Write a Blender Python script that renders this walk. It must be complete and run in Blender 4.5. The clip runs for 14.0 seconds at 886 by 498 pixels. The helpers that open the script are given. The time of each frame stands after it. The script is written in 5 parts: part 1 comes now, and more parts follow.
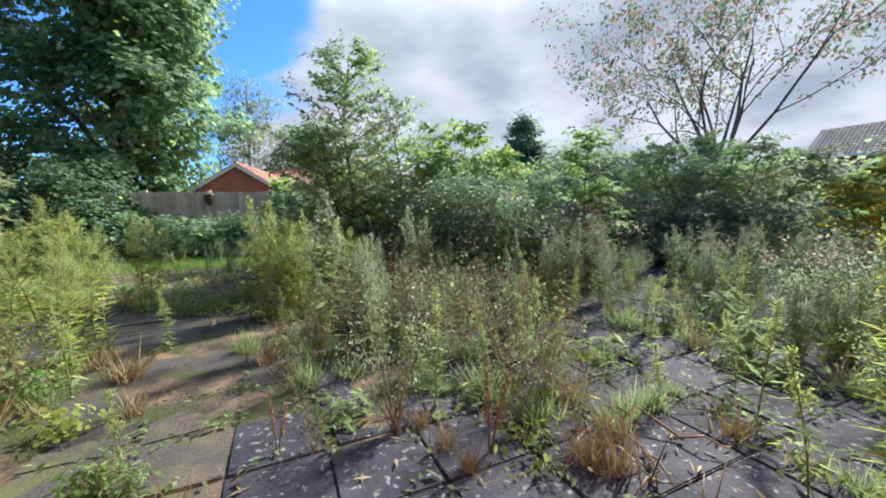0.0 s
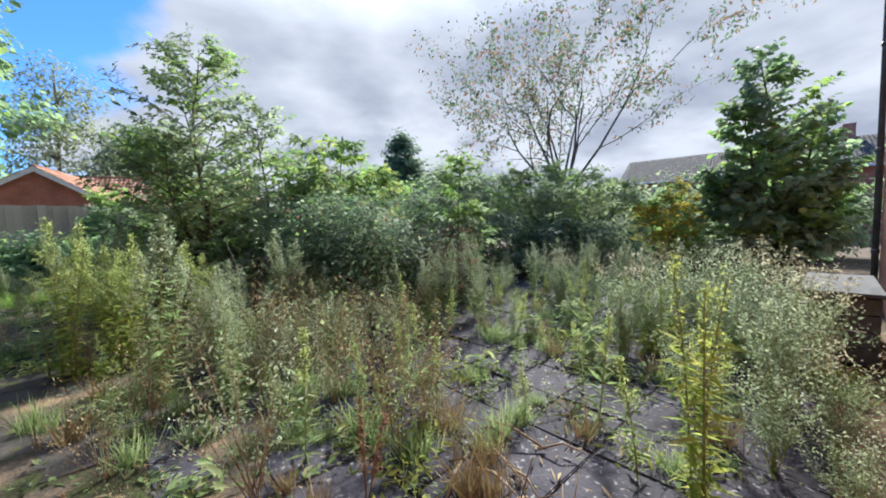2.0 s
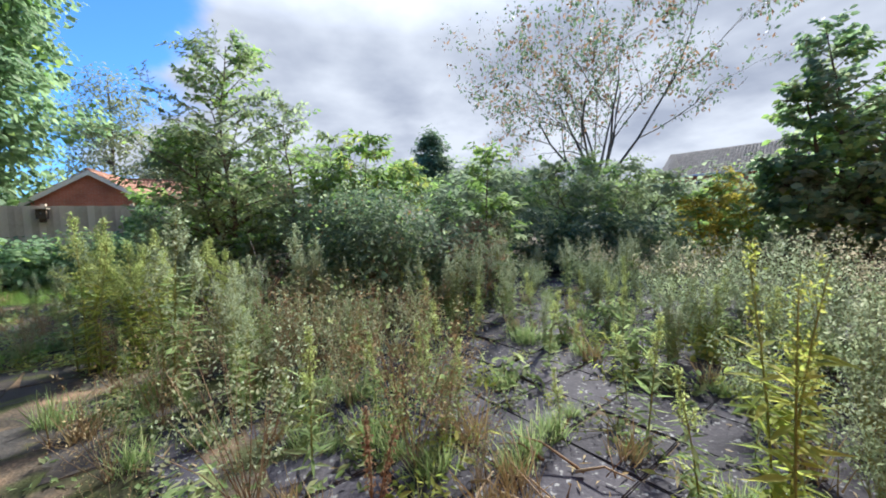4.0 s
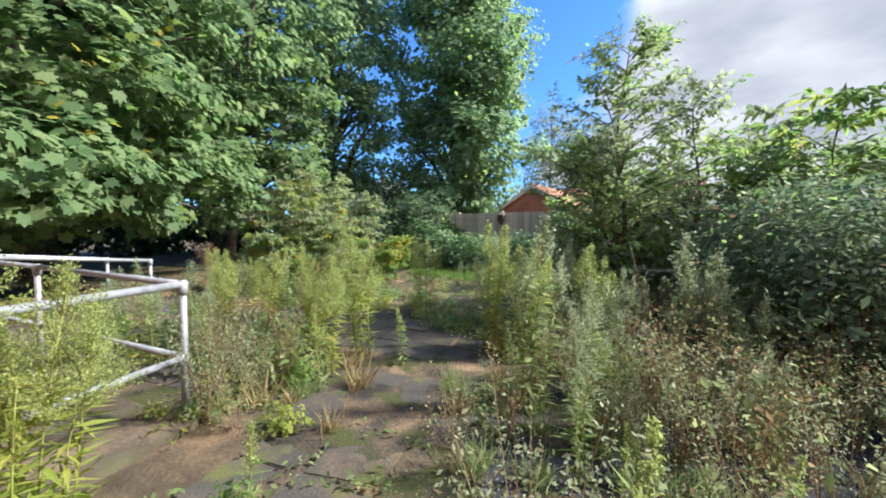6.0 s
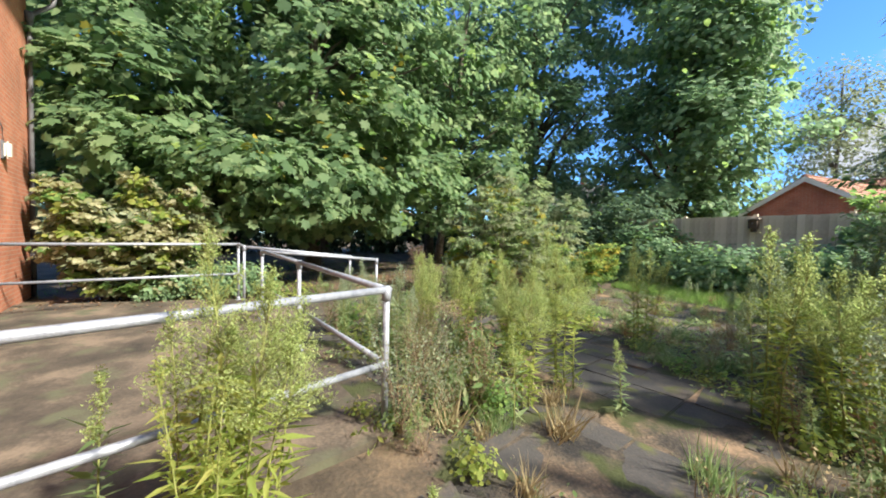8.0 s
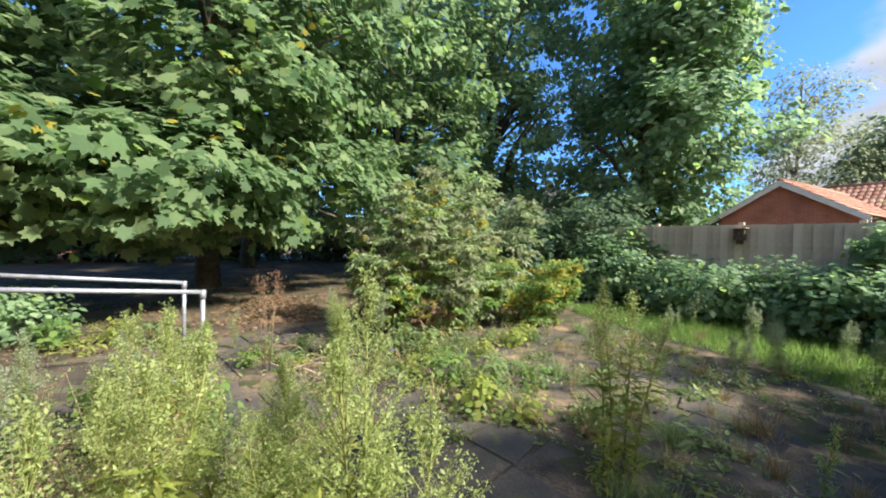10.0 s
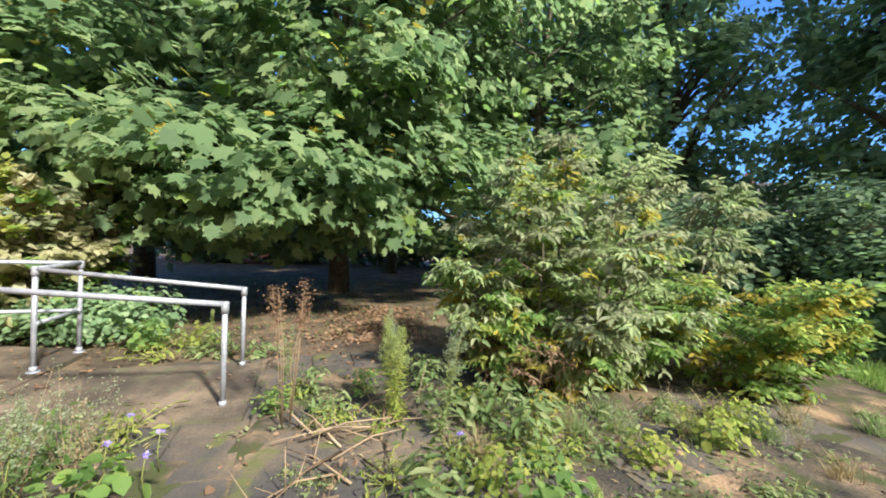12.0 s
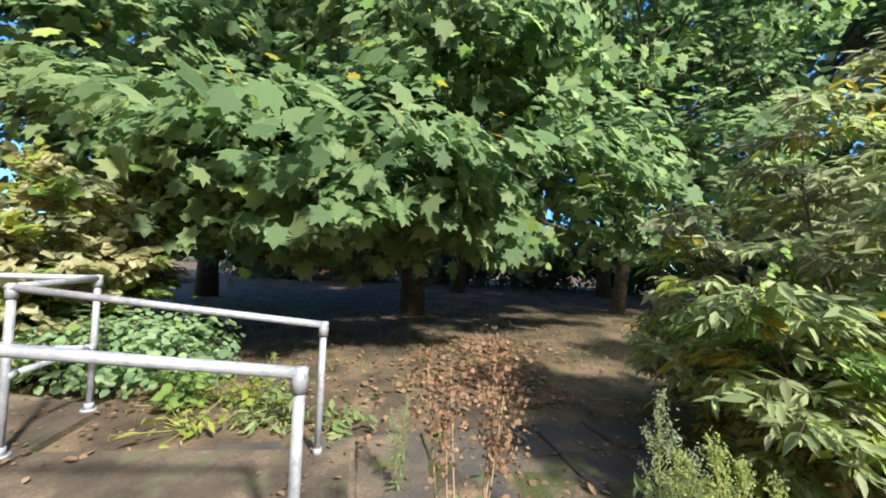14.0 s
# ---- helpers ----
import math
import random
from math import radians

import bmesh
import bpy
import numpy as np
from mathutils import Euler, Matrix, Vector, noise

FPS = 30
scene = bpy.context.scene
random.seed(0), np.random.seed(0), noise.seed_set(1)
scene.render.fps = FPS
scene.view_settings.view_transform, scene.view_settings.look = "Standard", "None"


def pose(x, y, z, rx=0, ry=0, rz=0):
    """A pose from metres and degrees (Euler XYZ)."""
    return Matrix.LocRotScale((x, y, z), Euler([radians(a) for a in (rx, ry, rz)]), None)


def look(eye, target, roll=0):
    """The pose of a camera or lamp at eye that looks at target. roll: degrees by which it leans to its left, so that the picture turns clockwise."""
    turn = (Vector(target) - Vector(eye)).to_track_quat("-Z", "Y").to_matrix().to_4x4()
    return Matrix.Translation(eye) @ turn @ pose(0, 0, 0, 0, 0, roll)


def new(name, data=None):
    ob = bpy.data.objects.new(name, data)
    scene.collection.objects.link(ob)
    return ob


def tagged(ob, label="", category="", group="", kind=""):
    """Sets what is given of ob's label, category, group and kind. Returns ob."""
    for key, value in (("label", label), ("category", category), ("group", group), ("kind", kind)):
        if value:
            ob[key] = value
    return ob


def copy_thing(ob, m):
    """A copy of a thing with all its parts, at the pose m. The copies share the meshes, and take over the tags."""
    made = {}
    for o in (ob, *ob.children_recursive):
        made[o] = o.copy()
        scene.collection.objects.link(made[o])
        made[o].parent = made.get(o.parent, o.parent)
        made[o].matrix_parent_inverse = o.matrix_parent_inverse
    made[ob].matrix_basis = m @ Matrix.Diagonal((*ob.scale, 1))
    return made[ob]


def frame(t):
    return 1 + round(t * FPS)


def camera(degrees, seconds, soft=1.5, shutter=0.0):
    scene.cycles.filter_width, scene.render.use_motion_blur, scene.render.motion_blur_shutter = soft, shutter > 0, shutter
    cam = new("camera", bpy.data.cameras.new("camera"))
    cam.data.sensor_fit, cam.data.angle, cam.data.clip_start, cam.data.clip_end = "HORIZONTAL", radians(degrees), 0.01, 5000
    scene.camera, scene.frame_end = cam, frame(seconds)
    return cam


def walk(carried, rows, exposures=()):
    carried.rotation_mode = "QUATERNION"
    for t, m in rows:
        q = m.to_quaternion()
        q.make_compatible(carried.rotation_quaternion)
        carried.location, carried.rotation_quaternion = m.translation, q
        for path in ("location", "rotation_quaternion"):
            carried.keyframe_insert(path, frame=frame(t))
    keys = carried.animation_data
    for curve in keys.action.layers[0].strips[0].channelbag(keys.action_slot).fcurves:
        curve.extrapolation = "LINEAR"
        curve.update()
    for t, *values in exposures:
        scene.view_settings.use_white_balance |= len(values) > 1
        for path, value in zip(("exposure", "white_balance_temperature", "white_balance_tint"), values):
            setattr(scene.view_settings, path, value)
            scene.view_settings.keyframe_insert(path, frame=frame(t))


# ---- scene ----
cam = camera(101.5, 14.0, soft=1.9)
PATH = [
    (0, (-0.106, 0.292, 1.261), (0.091, 2.274, 1.071), -0.9),
    (0.5, (-0.006, 0.421, 1.26), (0.199, 2.407, 1.14), -0.7),
    (1, (0.024, 0.451, 1.276), (0.24, 2.436, 1.164), -0.7),
    (1.5, (0.007, 0.397, 1.333), (0.48, 2.337, 1.218), -1.0),
    (2, (-0.028, 0.356, 1.361), (0.789, 2.177, 1.237), -1.2),
    (2.2, (-0.027, 0.336, 1.381), (0.888, 2.11, 1.247), -1.3),
    (4.5, (0.18, 0.758, 1.288), (0.586, 2.712, 1.165), -1.5),
    (5, (0.215, 0.999, 1.325), (0.214, 2.995, 1.209), -1.1),
    (5.5, (0.223, 1.23, 1.352), (-0.382, 3.133, 1.255), -0.7),
    (6, (0.26, 1.31, 1.369), (-1.006, 2.856, 1.28), 0.1),
    (6.5, (0.277, 1.32, 1.35), (-1.413, 2.386, 1.267), 0.8),
    (7, (0.21, 1.32, 1.359), (-1.635, 2.087, 1.265), 1.2),
    (7.2, (0.161, 1.307, 1.357), (-1.702, 2.029, 1.266), 1.3),
    (9.5, (-1.646, 3.003, 1.547), (-3.513, 3.72, 1.501), 1.3),
    (10, (-2.066, 3.538, 1.598), (-3.873, 4.394, 1.549), 1.5),
    (10.5, (-2.48, 4.05, 1.619), (-4.274, 4.933, 1.614), 1.4),
    (11, (-2.956, 4.472, 1.562), (-4.757, 5.342, 1.561), 1.6),
    (11.5, (-3.382, 4.7, 1.53), (-5.275, 5.345, 1.522), 1.7),
    (12, (-3.817, 4.632, 1.509), (-5.816, 4.692, 1.487), 2.0),
    (12.5, (-4.359, 4.439, 1.523), (-6.346, 4.209, 1.488), 1.9),
    (13, (-4.791, 4.204, 1.479), (-6.775, 3.959, 1.505), 2.2),
    (13.5, (-5.157, 3.856, 1.436), (-7.14, 3.598, 1.478), 2.2),
    (14, (-5.64, 3.535, 1.398), (-7.628, 3.326, 1.466), 2.4),
]
walk(cam, [(t, look(eye, target, roll)) for t, eye, target, roll in PATH], [(0, 1.23, 5780, 9), (5, 1.25, 5820, 9), (7, 1.37, 6150, 9), (14, 1.37, 6150, 9)])

# ---- light ----
SUN_AZ, SUN_EL = radians(48), radians(40)   # azimuth from +y towards +x
sun_dir = Vector((math.sin(SUN_AZ) * math.cos(SUN_EL), math.cos(SUN_AZ) * math.cos(SUN_EL), math.sin(SUN_EL)))
sun = new("sun", bpy.data.lights.new("sun", "SUN"))
sun.data.energy, sun.data.angle, sun.data.color = 4.8, radians(4.0), (1.0, 0.90, 0.76)   # through thin cloud
sun.matrix_world = look(sun_dir * 60, (0, 0, 0))

world = bpy.data.worlds.new("world")
scene.world = world
world.use_nodes = True


def make_sky(nt):
    n, l = nt.nodes, nt.links
    n.clear()
    out, bg = n.new("ShaderNodeOutputWorld"), n.new("ShaderNodeBackground")
    sky = n.new("ShaderNodeTexSky")
    sky.sky_type, sky.sun_disc = "NISHITA", False
    sky.sun_elevation, sky.sun_rotation = SUN_EL, SUN_AZ
    sky.air_density, sky.dust_density, sky.ozone_density = 1.0, 0.1, 4.0
    geo = n.new("ShaderNodeTexCoord")
    sep = n.new("ShaderNodeSeparateXYZ")
    l.new(geo.outputs["Generated"], sep.inputs[0])
    # clouds lie on a flat layer: direction divided by its height
    up = n.new("ShaderNodeMath"); up.operation = "ADD"; up.inputs[1].default_value = 0.22
    l.new(sep.outputs["Z"], up.inputs[0])
    lift = n.new("ShaderNodeMath"); lift.operation = "MAXIMUM"; lift.inputs[1].default_value = 0.05
    l.new(up.outputs[0], lift.inputs[0])
    plane = n.new("ShaderNodeVectorMath"); plane.operation = "DIVIDE"
    comb = n.new("ShaderNodeCombineXYZ")
    for k in range(3):
        l.new(lift.outputs[0], comb.inputs[k])
    l.new(geo.outputs["Generated"], plane.inputs[0]); l.new(comb.outputs[0], plane.inputs[1])
    big = n.new("ShaderNodeTexNoise"); big.inputs["Scale"].default_value = 1.1; big.inputs["Detail"].default_value = 7; big.inputs["Roughness"].default_value = 0.55
    l.new(plane.outputs[0], big.inputs["Vector"])
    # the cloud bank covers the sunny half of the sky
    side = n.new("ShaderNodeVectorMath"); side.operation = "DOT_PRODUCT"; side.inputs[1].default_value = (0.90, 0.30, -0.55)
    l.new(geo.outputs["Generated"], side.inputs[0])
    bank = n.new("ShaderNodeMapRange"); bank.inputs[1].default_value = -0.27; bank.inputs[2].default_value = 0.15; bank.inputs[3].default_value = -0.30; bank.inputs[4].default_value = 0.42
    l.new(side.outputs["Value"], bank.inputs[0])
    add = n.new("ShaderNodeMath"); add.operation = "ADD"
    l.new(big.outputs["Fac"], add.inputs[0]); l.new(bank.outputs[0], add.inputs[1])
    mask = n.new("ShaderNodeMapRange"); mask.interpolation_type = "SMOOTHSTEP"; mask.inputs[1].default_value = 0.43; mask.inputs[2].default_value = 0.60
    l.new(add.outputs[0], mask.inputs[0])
    tone = n.new("ShaderNodeTexNoise"); tone.inputs["Scale"].default_value = 1.7; tone.inputs["Detail"].default_value = 5
    l.new(plane.outputs[0], tone.inputs["Vector"])
    ramp = n.new("ShaderNodeValToRGB")
    ramp.color_ramp.elements[0].position, ramp.color_ramp.elements[0].color = 0.36, (3.9, 4.1, 4.7, 1)
    ramp.color_ramp.elements[1].position, ramp.color_ramp.elements[1].color = 0.62, (7.3, 7.35, 7.6, 1)
    l.new(tone.outputs["Fac"], ramp.inputs[0])
    # an overcast layer is brighter overhead than low down; raised further as added fill
    high = n.new("ShaderNodeMapRange"); high.inputs[1].default_value = 0.45; high.inputs[2].default_value = 1.0; high.inputs[3].default_value = 0.86; high.inputs[4].default_value = 4.8
    l.new(sep.outputs["Z"], high.inputs[0])
    lit = n.new("ShaderNodeVectorMath"); lit.operation = "SCALE"
    l.new(ramp.outputs[0], lit.inputs[0]); l.new(high.outputs[0], lit.inputs["Scale"])
    mix = n.new("ShaderNodeMix"); mix.data_type = "RGBA"
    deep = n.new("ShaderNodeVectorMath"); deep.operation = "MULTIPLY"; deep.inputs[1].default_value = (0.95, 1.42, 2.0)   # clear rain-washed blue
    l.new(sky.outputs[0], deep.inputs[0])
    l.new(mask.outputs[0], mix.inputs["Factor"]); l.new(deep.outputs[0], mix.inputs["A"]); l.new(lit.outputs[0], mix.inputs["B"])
    l.new(mix.outputs["Result"], bg.inputs[0])
    bg.inputs[1].default_value = 0.060
    l.new(bg.outputs[0], out.inputs[0])


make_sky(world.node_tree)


# ---- materials ----
def material(name, stops, scale=6.0, rough=0.8, bump=0.3, bump_scale=60.0, metal=0.0, island=0.0, translucent=0.0, spots=None, spec=0.3, coords="Object"):
    """Colours spread by two noises (and per island or per object), with fine relief."""
    m = bpy.data.materials.new(name)
    m.use_nodes = True
    n, l = m.node_tree.nodes, m.node_tree.links
    b, out = n["Principled BSDF"], n["Material Output"]
    tc = n.new("ShaderNodeTexCoord")
    pos = tc.outputs["Object"]
    if coords == "World":
        pos = n.new("ShaderNodeNewGeometry").outputs["Position"]
    a = n.new("ShaderNodeTexNoise"); a.inputs["Scale"].default_value = scale; a.inputs["Detail"].default_value = 6; a.inputs["Roughness"].default_value = 0.62
    f = n.new("ShaderNodeTexNoise"); f.inputs["Scale"].default_value = bump_scale; f.inputs["Detail"].default_value = 4
    for node in (a, f):
        l.new(pos, node.inputs["Vector"])
    fac = n.new("ShaderNodeMath"); fac.operation = "MULTIPLY_ADD"; fac.inputs[1].default_value = 0.25
    l.new(f.outputs["Fac"], fac.inputs[0])
    sub = n.new("ShaderNodeMath"); sub.operation = "SUBTRACT"; sub.inputs[1].default_value = 0.125
    l.new(a.outputs["Fac"], sub.inputs[0]); l.new(sub.outputs[0], fac.inputs[2])
    src = fac.outputs[0]
    if island:
        r = n.new("ShaderNodeNewGeometry").outputs["Random Per Island"] if island > 0 else n.new("ShaderNodeObjectInfo").outputs["Random"]
        mx = n.new("ShaderNodeMix"); mx.inputs["Factor"].default_value = abs(island)
        l.new(src, mx.inputs["A"]); l.new(r, mx.inputs["B"])
        src = mx.outputs["Result"]
    ramp = n.new("ShaderNodeValToRGB")
    els = ramp.color_ramp.elements
    while len(els) < len(stops):
        els.new(0.5)
    for k, (p, c) in enumerate(stops):
        els[k].position, els[k].color = p, (*c, 1)
    l.new(src, ramp.inputs[0])
    col = ramp.outputs[0]
    if spots:
        c, sc, lo, hi = spots
        v = n.new("ShaderNodeTexNoise"); v.inputs["Scale"].default_value = sc; v.inputs["Detail"].default_value = 3
        l.new(pos, v.inputs["Vector"])
        mr = n.new("ShaderNodeMapRange"); mr.inputs[1].default_value, mr.inputs[2].default_value = lo, hi
        l.new(v.outputs["Fac"], mr.inputs[0])
        mx = n.new("ShaderNodeMix"); mx.data_type = "RGBA"; mx.inputs["B"].default_value = (*c, 1)
        l.new(mr.outputs[0], mx.inputs["Factor"]); l.new(col, mx.inputs["A"])
        col = mx.outputs["Result"]
    l.new(col, b.inputs["Base Color"])
    b.inputs["Roughness"].default_value, b.inputs["Metallic"].default_value = rough, metal
    b.inputs["Specular IOR Level"].default_value = spec
    if bump:
        bp = n.new("ShaderNodeBump"); bp.inputs["Strength"].default_value = bump; bp.inputs["Distance"].default_value = 0.01
        l.new(f.outputs["Fac"], bp.inputs["Height"]); l.new(bp.outputs[0], b.inputs["Normal"])
    if translucent:
        t = n.new("ShaderNodeBsdfTranslucent"); ms = n.new("ShaderNodeMixShader"); ms.inputs[0].default_value = translucent
        l.new(col, t.inputs[0]); l.new(b.outputs[0], ms.inputs[1]); l.new(t.outputs[0], ms.inputs[2]); l.new(ms.outputs[0], out.inputs[0])
    return m


def leafy(name, dark, mid, light, odd=None, rough=0.5, trans=0.3):
    gain = (1.72, 1.78, 2.75) if mid[1] > mid[0] * 1.15 else (1.4, 1.4, 1.45)
    dark, mid, light = [tuple(min(0.75, c * k) for c, k in zip(q, gain)) for q in (dark, mid, light)]
    stops = [(0.15, dark), (0.5, mid), (0.85, light)] + ([(0.97, odd)] if odd else [])
    return material(name, stops, scale=1.3, rough=rough + 0.12, bump=0.0, island=0.6, translucent=trans + 0.27, spec=0.22)


def brick_material(name, c1, c2, mortar):
    m = bpy.data.materials.new(name)
    m.use_nodes = True
    n, l = m.node_tree.nodes, m.node_tree.links
    b = n["Principled BSDF"]
    tc, sep, comb = n.new("ShaderNodeTexCoord"), n.new("ShaderNodeSeparateXYZ"), n.new("ShaderNodeCombineXYZ")
    l.new(tc.outputs["Object"], sep.inputs[0])
    s = n.new("ShaderNodeMath"); s.operation = "ADD"
    l.new(sep.outputs["X"], s.inputs[0]); l.new(sep.outputs["Y"], s.inputs[1])
    l.new(s.outputs[0], comb.inputs[0]); l.new(sep.outputs["Z"], comb.inputs[1])
    t = n.new("ShaderNodeTexBrick")
    t.inputs["Scale"].default_value, t.inputs["Brick Width"].default_value, t.inputs["Row Height"].default_value = 1.0, 0.225, 0.075
    t.inputs["Mortar Size"].default_value, t.inputs["Mortar Smooth"].default_value = 0.006, 0.3
    t.inputs["Color1"].default_value, t.inputs["Color2"].default_value, t.inputs["Mortar"].default_value = (*c1, 1), (*c2, 1), (*mortar, 1)
    l.new(comb.outputs[0], t.inputs["Vector"])
    z = n.new("ShaderNodeTexNoise"); z.inputs["Scale"].default_value = 1.4; z.inputs["Detail"].default_value = 8
    l.new(tc.outputs["Object"], z.inputs["Vector"])
    r = n.new("ShaderNodeMapRange"); r.inputs[1].default_value, r.inputs[2].default_value, r.inputs[3].default_value, r.inputs[4].default_value = 0.3, 0.7, 0.72, 1.15
    l.new(z.outputs["Fac"], r.inputs[0])
    mx = n.new("ShaderNodeMix"); mx.data_type, mx.blend_type = "RGBA", "MULTIPLY"; mx.inputs["Factor"].default_value = 1
    l.new(t.outputs["Color"], mx.inputs["A"]); l.new(r.outputs[0], mx.inputs["B"]); l.new(mx.outputs["Result"], b.inputs["Base Color"])
    bp = n.new("ShaderNodeBump"); bp.inputs["Strength"].default_value = 0.6; bp.inputs["Distance"].default_value = 0.006; bp.invert = True
    l.new(t.outputs["Fac"], bp.inputs["Height"]); l.new(bp.outputs[0], b.inputs["Normal"])
    b.inputs["Roughness"].default_value = 0.9
    return m


SLAB = material("weathered_slab", [(0.28, (0.022, 0.022, 0.028)), (0.46, (0.042, 0.041, 0.052)), (0.62, (0.068, 0.066, 0.080)), (0.80, (0.10, 0.094, 0.097))], scale=3.0, rough=0.75, bump=0.5, bump_scale=45, island=-0.2, spots=((0.22, 0.23, 0.235), 24, 0.615, 0.655), coords="World", spec=0.12)
SOILED = material("soiled_slab", [(0.30, (0.045, 0.043, 0.042)), (0.50, (0.070, 0.065, 0.058)), (0.63, (0.125, 0.10, 0.073)), (0.77, (0.26, 0.185, 0.118))], scale=1.3, rough=0.9, bump=0.6, bump_scale=50, spots=((0.10, 0.105, 0.04), 3.3, 0.56, 0.66), coords="World")
SOIL = material("soil", [(0.30, (0.035, 0.027, 0.019)), (0.48, (0.08, 0.062, 0.041)), (0.62, (0.16, 0.115, 0.07)), (0.8, (0.085, 0.095, 0.036))], scale=1.6, rough=0.95, bump=0.8, bump_scale=38, coords="World")
CONCRETE = material("concrete", [(0.30, (0.040, 0.034, 0.027)), (0.48, (0.085, 0.069, 0.051)), (0.64, (0.19, 0.147, 0.104))], scale=1.5, rough=0.9, bump=0.5, bump_scale=45, spots=((0.10, 0.10, 0.06), 2.6, 0.54, 0.66), coords="World")
STEEL = material("galvanised_steel", [(0.3, (0.20, 0.215, 0.245)), (0.5, (0.31, 0.33, 0.37)), (0.75, (0.40, 0.42, 0.46))], scale=14, rough=0.5, bump=0.2, bump_scale=90, metal=0.3, spec=0.5)
BARK = material("bark", [(0.3, (0.05, 0.043, 0.033)), (0.5, (0.12, 0.10, 0.075)), (0.75, (0.20, 0.175, 0.13))], scale=9, rough=0.95, bump=1.0, bump_scale=30)
BARK_GREY = material("grey_bark", [(0.3, (0.07, 0.065, 0.055)), (0.6, (0.17, 0.155, 0.13))], scale=9, rough=0.95, bump=0.8, bump_scale=30)
DEAD = material("dead_stem", [(0.25, (0.15, 0.10, 0.062)), (0.5, (0.27, 0.20, 0.125)), (0.8, (0.42, 0.33, 0.22))], scale=12, rough=0.9, bump=0.2, island=0.5, translucent=0.15)
STRAW = material("straw", [(0.2, (0.21, 0.155, 0.075)), (0.5, (0.33, 0.26, 0.135)), (0.85, (0.43, 0.37, 0.21))], scale=10, rough=0.9, bump=0.0, island=0.6, translucent=0.2)
STEM = material("green_stem", [(0.3, (0.16, 0.19, 0.05)), (0.7, (0.27, 0.28, 0.09))], scale=15, rough=0.7, bump=0.0)
FLUFF = leafy("flower_plume", (0.16, 0.19, 0.042), (0.25, 0.295, 0.07), (0.35, 0.38, 0.11), (0.58, 0.53, 0.34), rough=0.9, trans=0.35)
FLUFF_GREEN = leafy("green_plume", (0.15, 0.185, 0.075), (0.215, 0.25, 0.105), (0.30, 0.32, 0.15), (0.44, 0.42, 0.3), rough=0.9, trans=0.35)
FLUFF_WHITE = leafy("white_seed_head", (0.20, 0.20, 0.12), (0.29, 0.285, 0.19), (0.40, 0.38, 0.28), rough=0.95, trans=0.3)
LEAF_YELLOW = leafy("yellow_green_leaf", (0.13, 0.18, 0.025), (0.22, 0.255, 0.04), (0.33, 0.31, 0.06), rough=0.6, trans=0.4)
LEAF_WEED = leafy("weed_leaf", (0.09, 0.14, 0.03), (0.15, 0.20, 0.055), (0.26, 0.27, 0.09), rough=0.6, trans=0.35)
LEAF_MAPLE = leafy("maple_leaf", (0.060, 0.100, 0.031), (0.113, 0.171, 0.051), (0.193, 0.24, 0.073), (0.30, 0.22, 0.04), rough=0.42, trans=0.35)
LEAF_ASH = leafy("ash_leaf", (0.085, 0.135, 0.048), (0.145, 0.215, 0.072), (0.22, 0.285, 0.10), rough=0.45, trans=0.3)
LEAF_DARK = leafy("dark_leaf", (0.044, 0.074, 0.029), (0.078, 0.118, 0.043), (0.13, 0.175, 0.063), rough=0.45, trans=0.25)
LEAF_FRESH = leafy("fresh_leaf", (0.07, 0.13, 0.025), (0.14, 0.215, 0.04), (0.25, 0.32, 0.06), rough=0.5, trans=0.4)
LEAF_SILVER = leafy("silvery_leaf", (0.11, 0.15, 0.045), (0.185, 0.23, 0.07), (0.28, 0.32, 0.10), (0.34, 0.30, 0.14), rough=0.55, trans=0.25)
LEAF_CREAM = leafy("cream_leaf", (0.20, 0.21, 0.085), (0.32, 0.31, 0.17), (0.44, 0.425, 0.27), (0.52, 0.47, 0.28), rough=0.6, trans=0.3)
LEAF_GOLD = leafy("golden_leaf", (0.16, 0.17, 0.03), (0.30, 0.27, 0.045), (0.42, 0.34, 0.06), rough=0.6, trans=0.35)
LEAF_OLIVE = leafy("olive_leaf", (0.10, 0.13, 0.05), (0.165, 0.205, 0.078), (0.25, 0.285, 0.115), rough=0.6, trans=0.4)
LEAF_BROWN = leafy("brown_leaf", (0.10, 0.062, 0.038), (0.20, 0.13, 0.078), (0.31, 0.21, 0.13), rough=0.9, trans=0.2)
LEAF_PALE = leafy("pale_leaf", (0.12, 0.15, 0.07), (0.21, 0.24, 0.13), (0.31, 0.33, 0.20), rough=0.6, trans=0.25)
GRASS = leafy("grass", (0.06, 0.105, 0.015), (0.105, 0.175, 0.025), (0.20, 0.25, 0.05), (0.40, 0.36, 0.16), rough=0.6, trans=0.4)
PETAL = material("violet_petal", [(0.3, (0.16, 0.13, 0.48)), (0.7, (0.30, 0.24, 0.62))], scale=30, rough=0.7, bump=0.0)
BRICK = brick_material("red_brick", (0.54, 0.205, 0.105), (0.46, 0.165, 0.085), (0.46, 0.34, 0.25))
BRICK_PIECE = material("fired_clay", [(0.25, (0.40, 0.14, 0.072)), (0.5, (0.50, 0.185, 0.095)), (0.8, (0.57, 0.235, 0.125))], scale=7, rough=0.9, bump=0.5, bump_scale=60, island=-0.5)
BRICK_FAR = brick_material("brown_brick", (0.46, 0.165, 0.10), (0.38, 0.13, 0.08), (0.42, 0.32, 0.25))
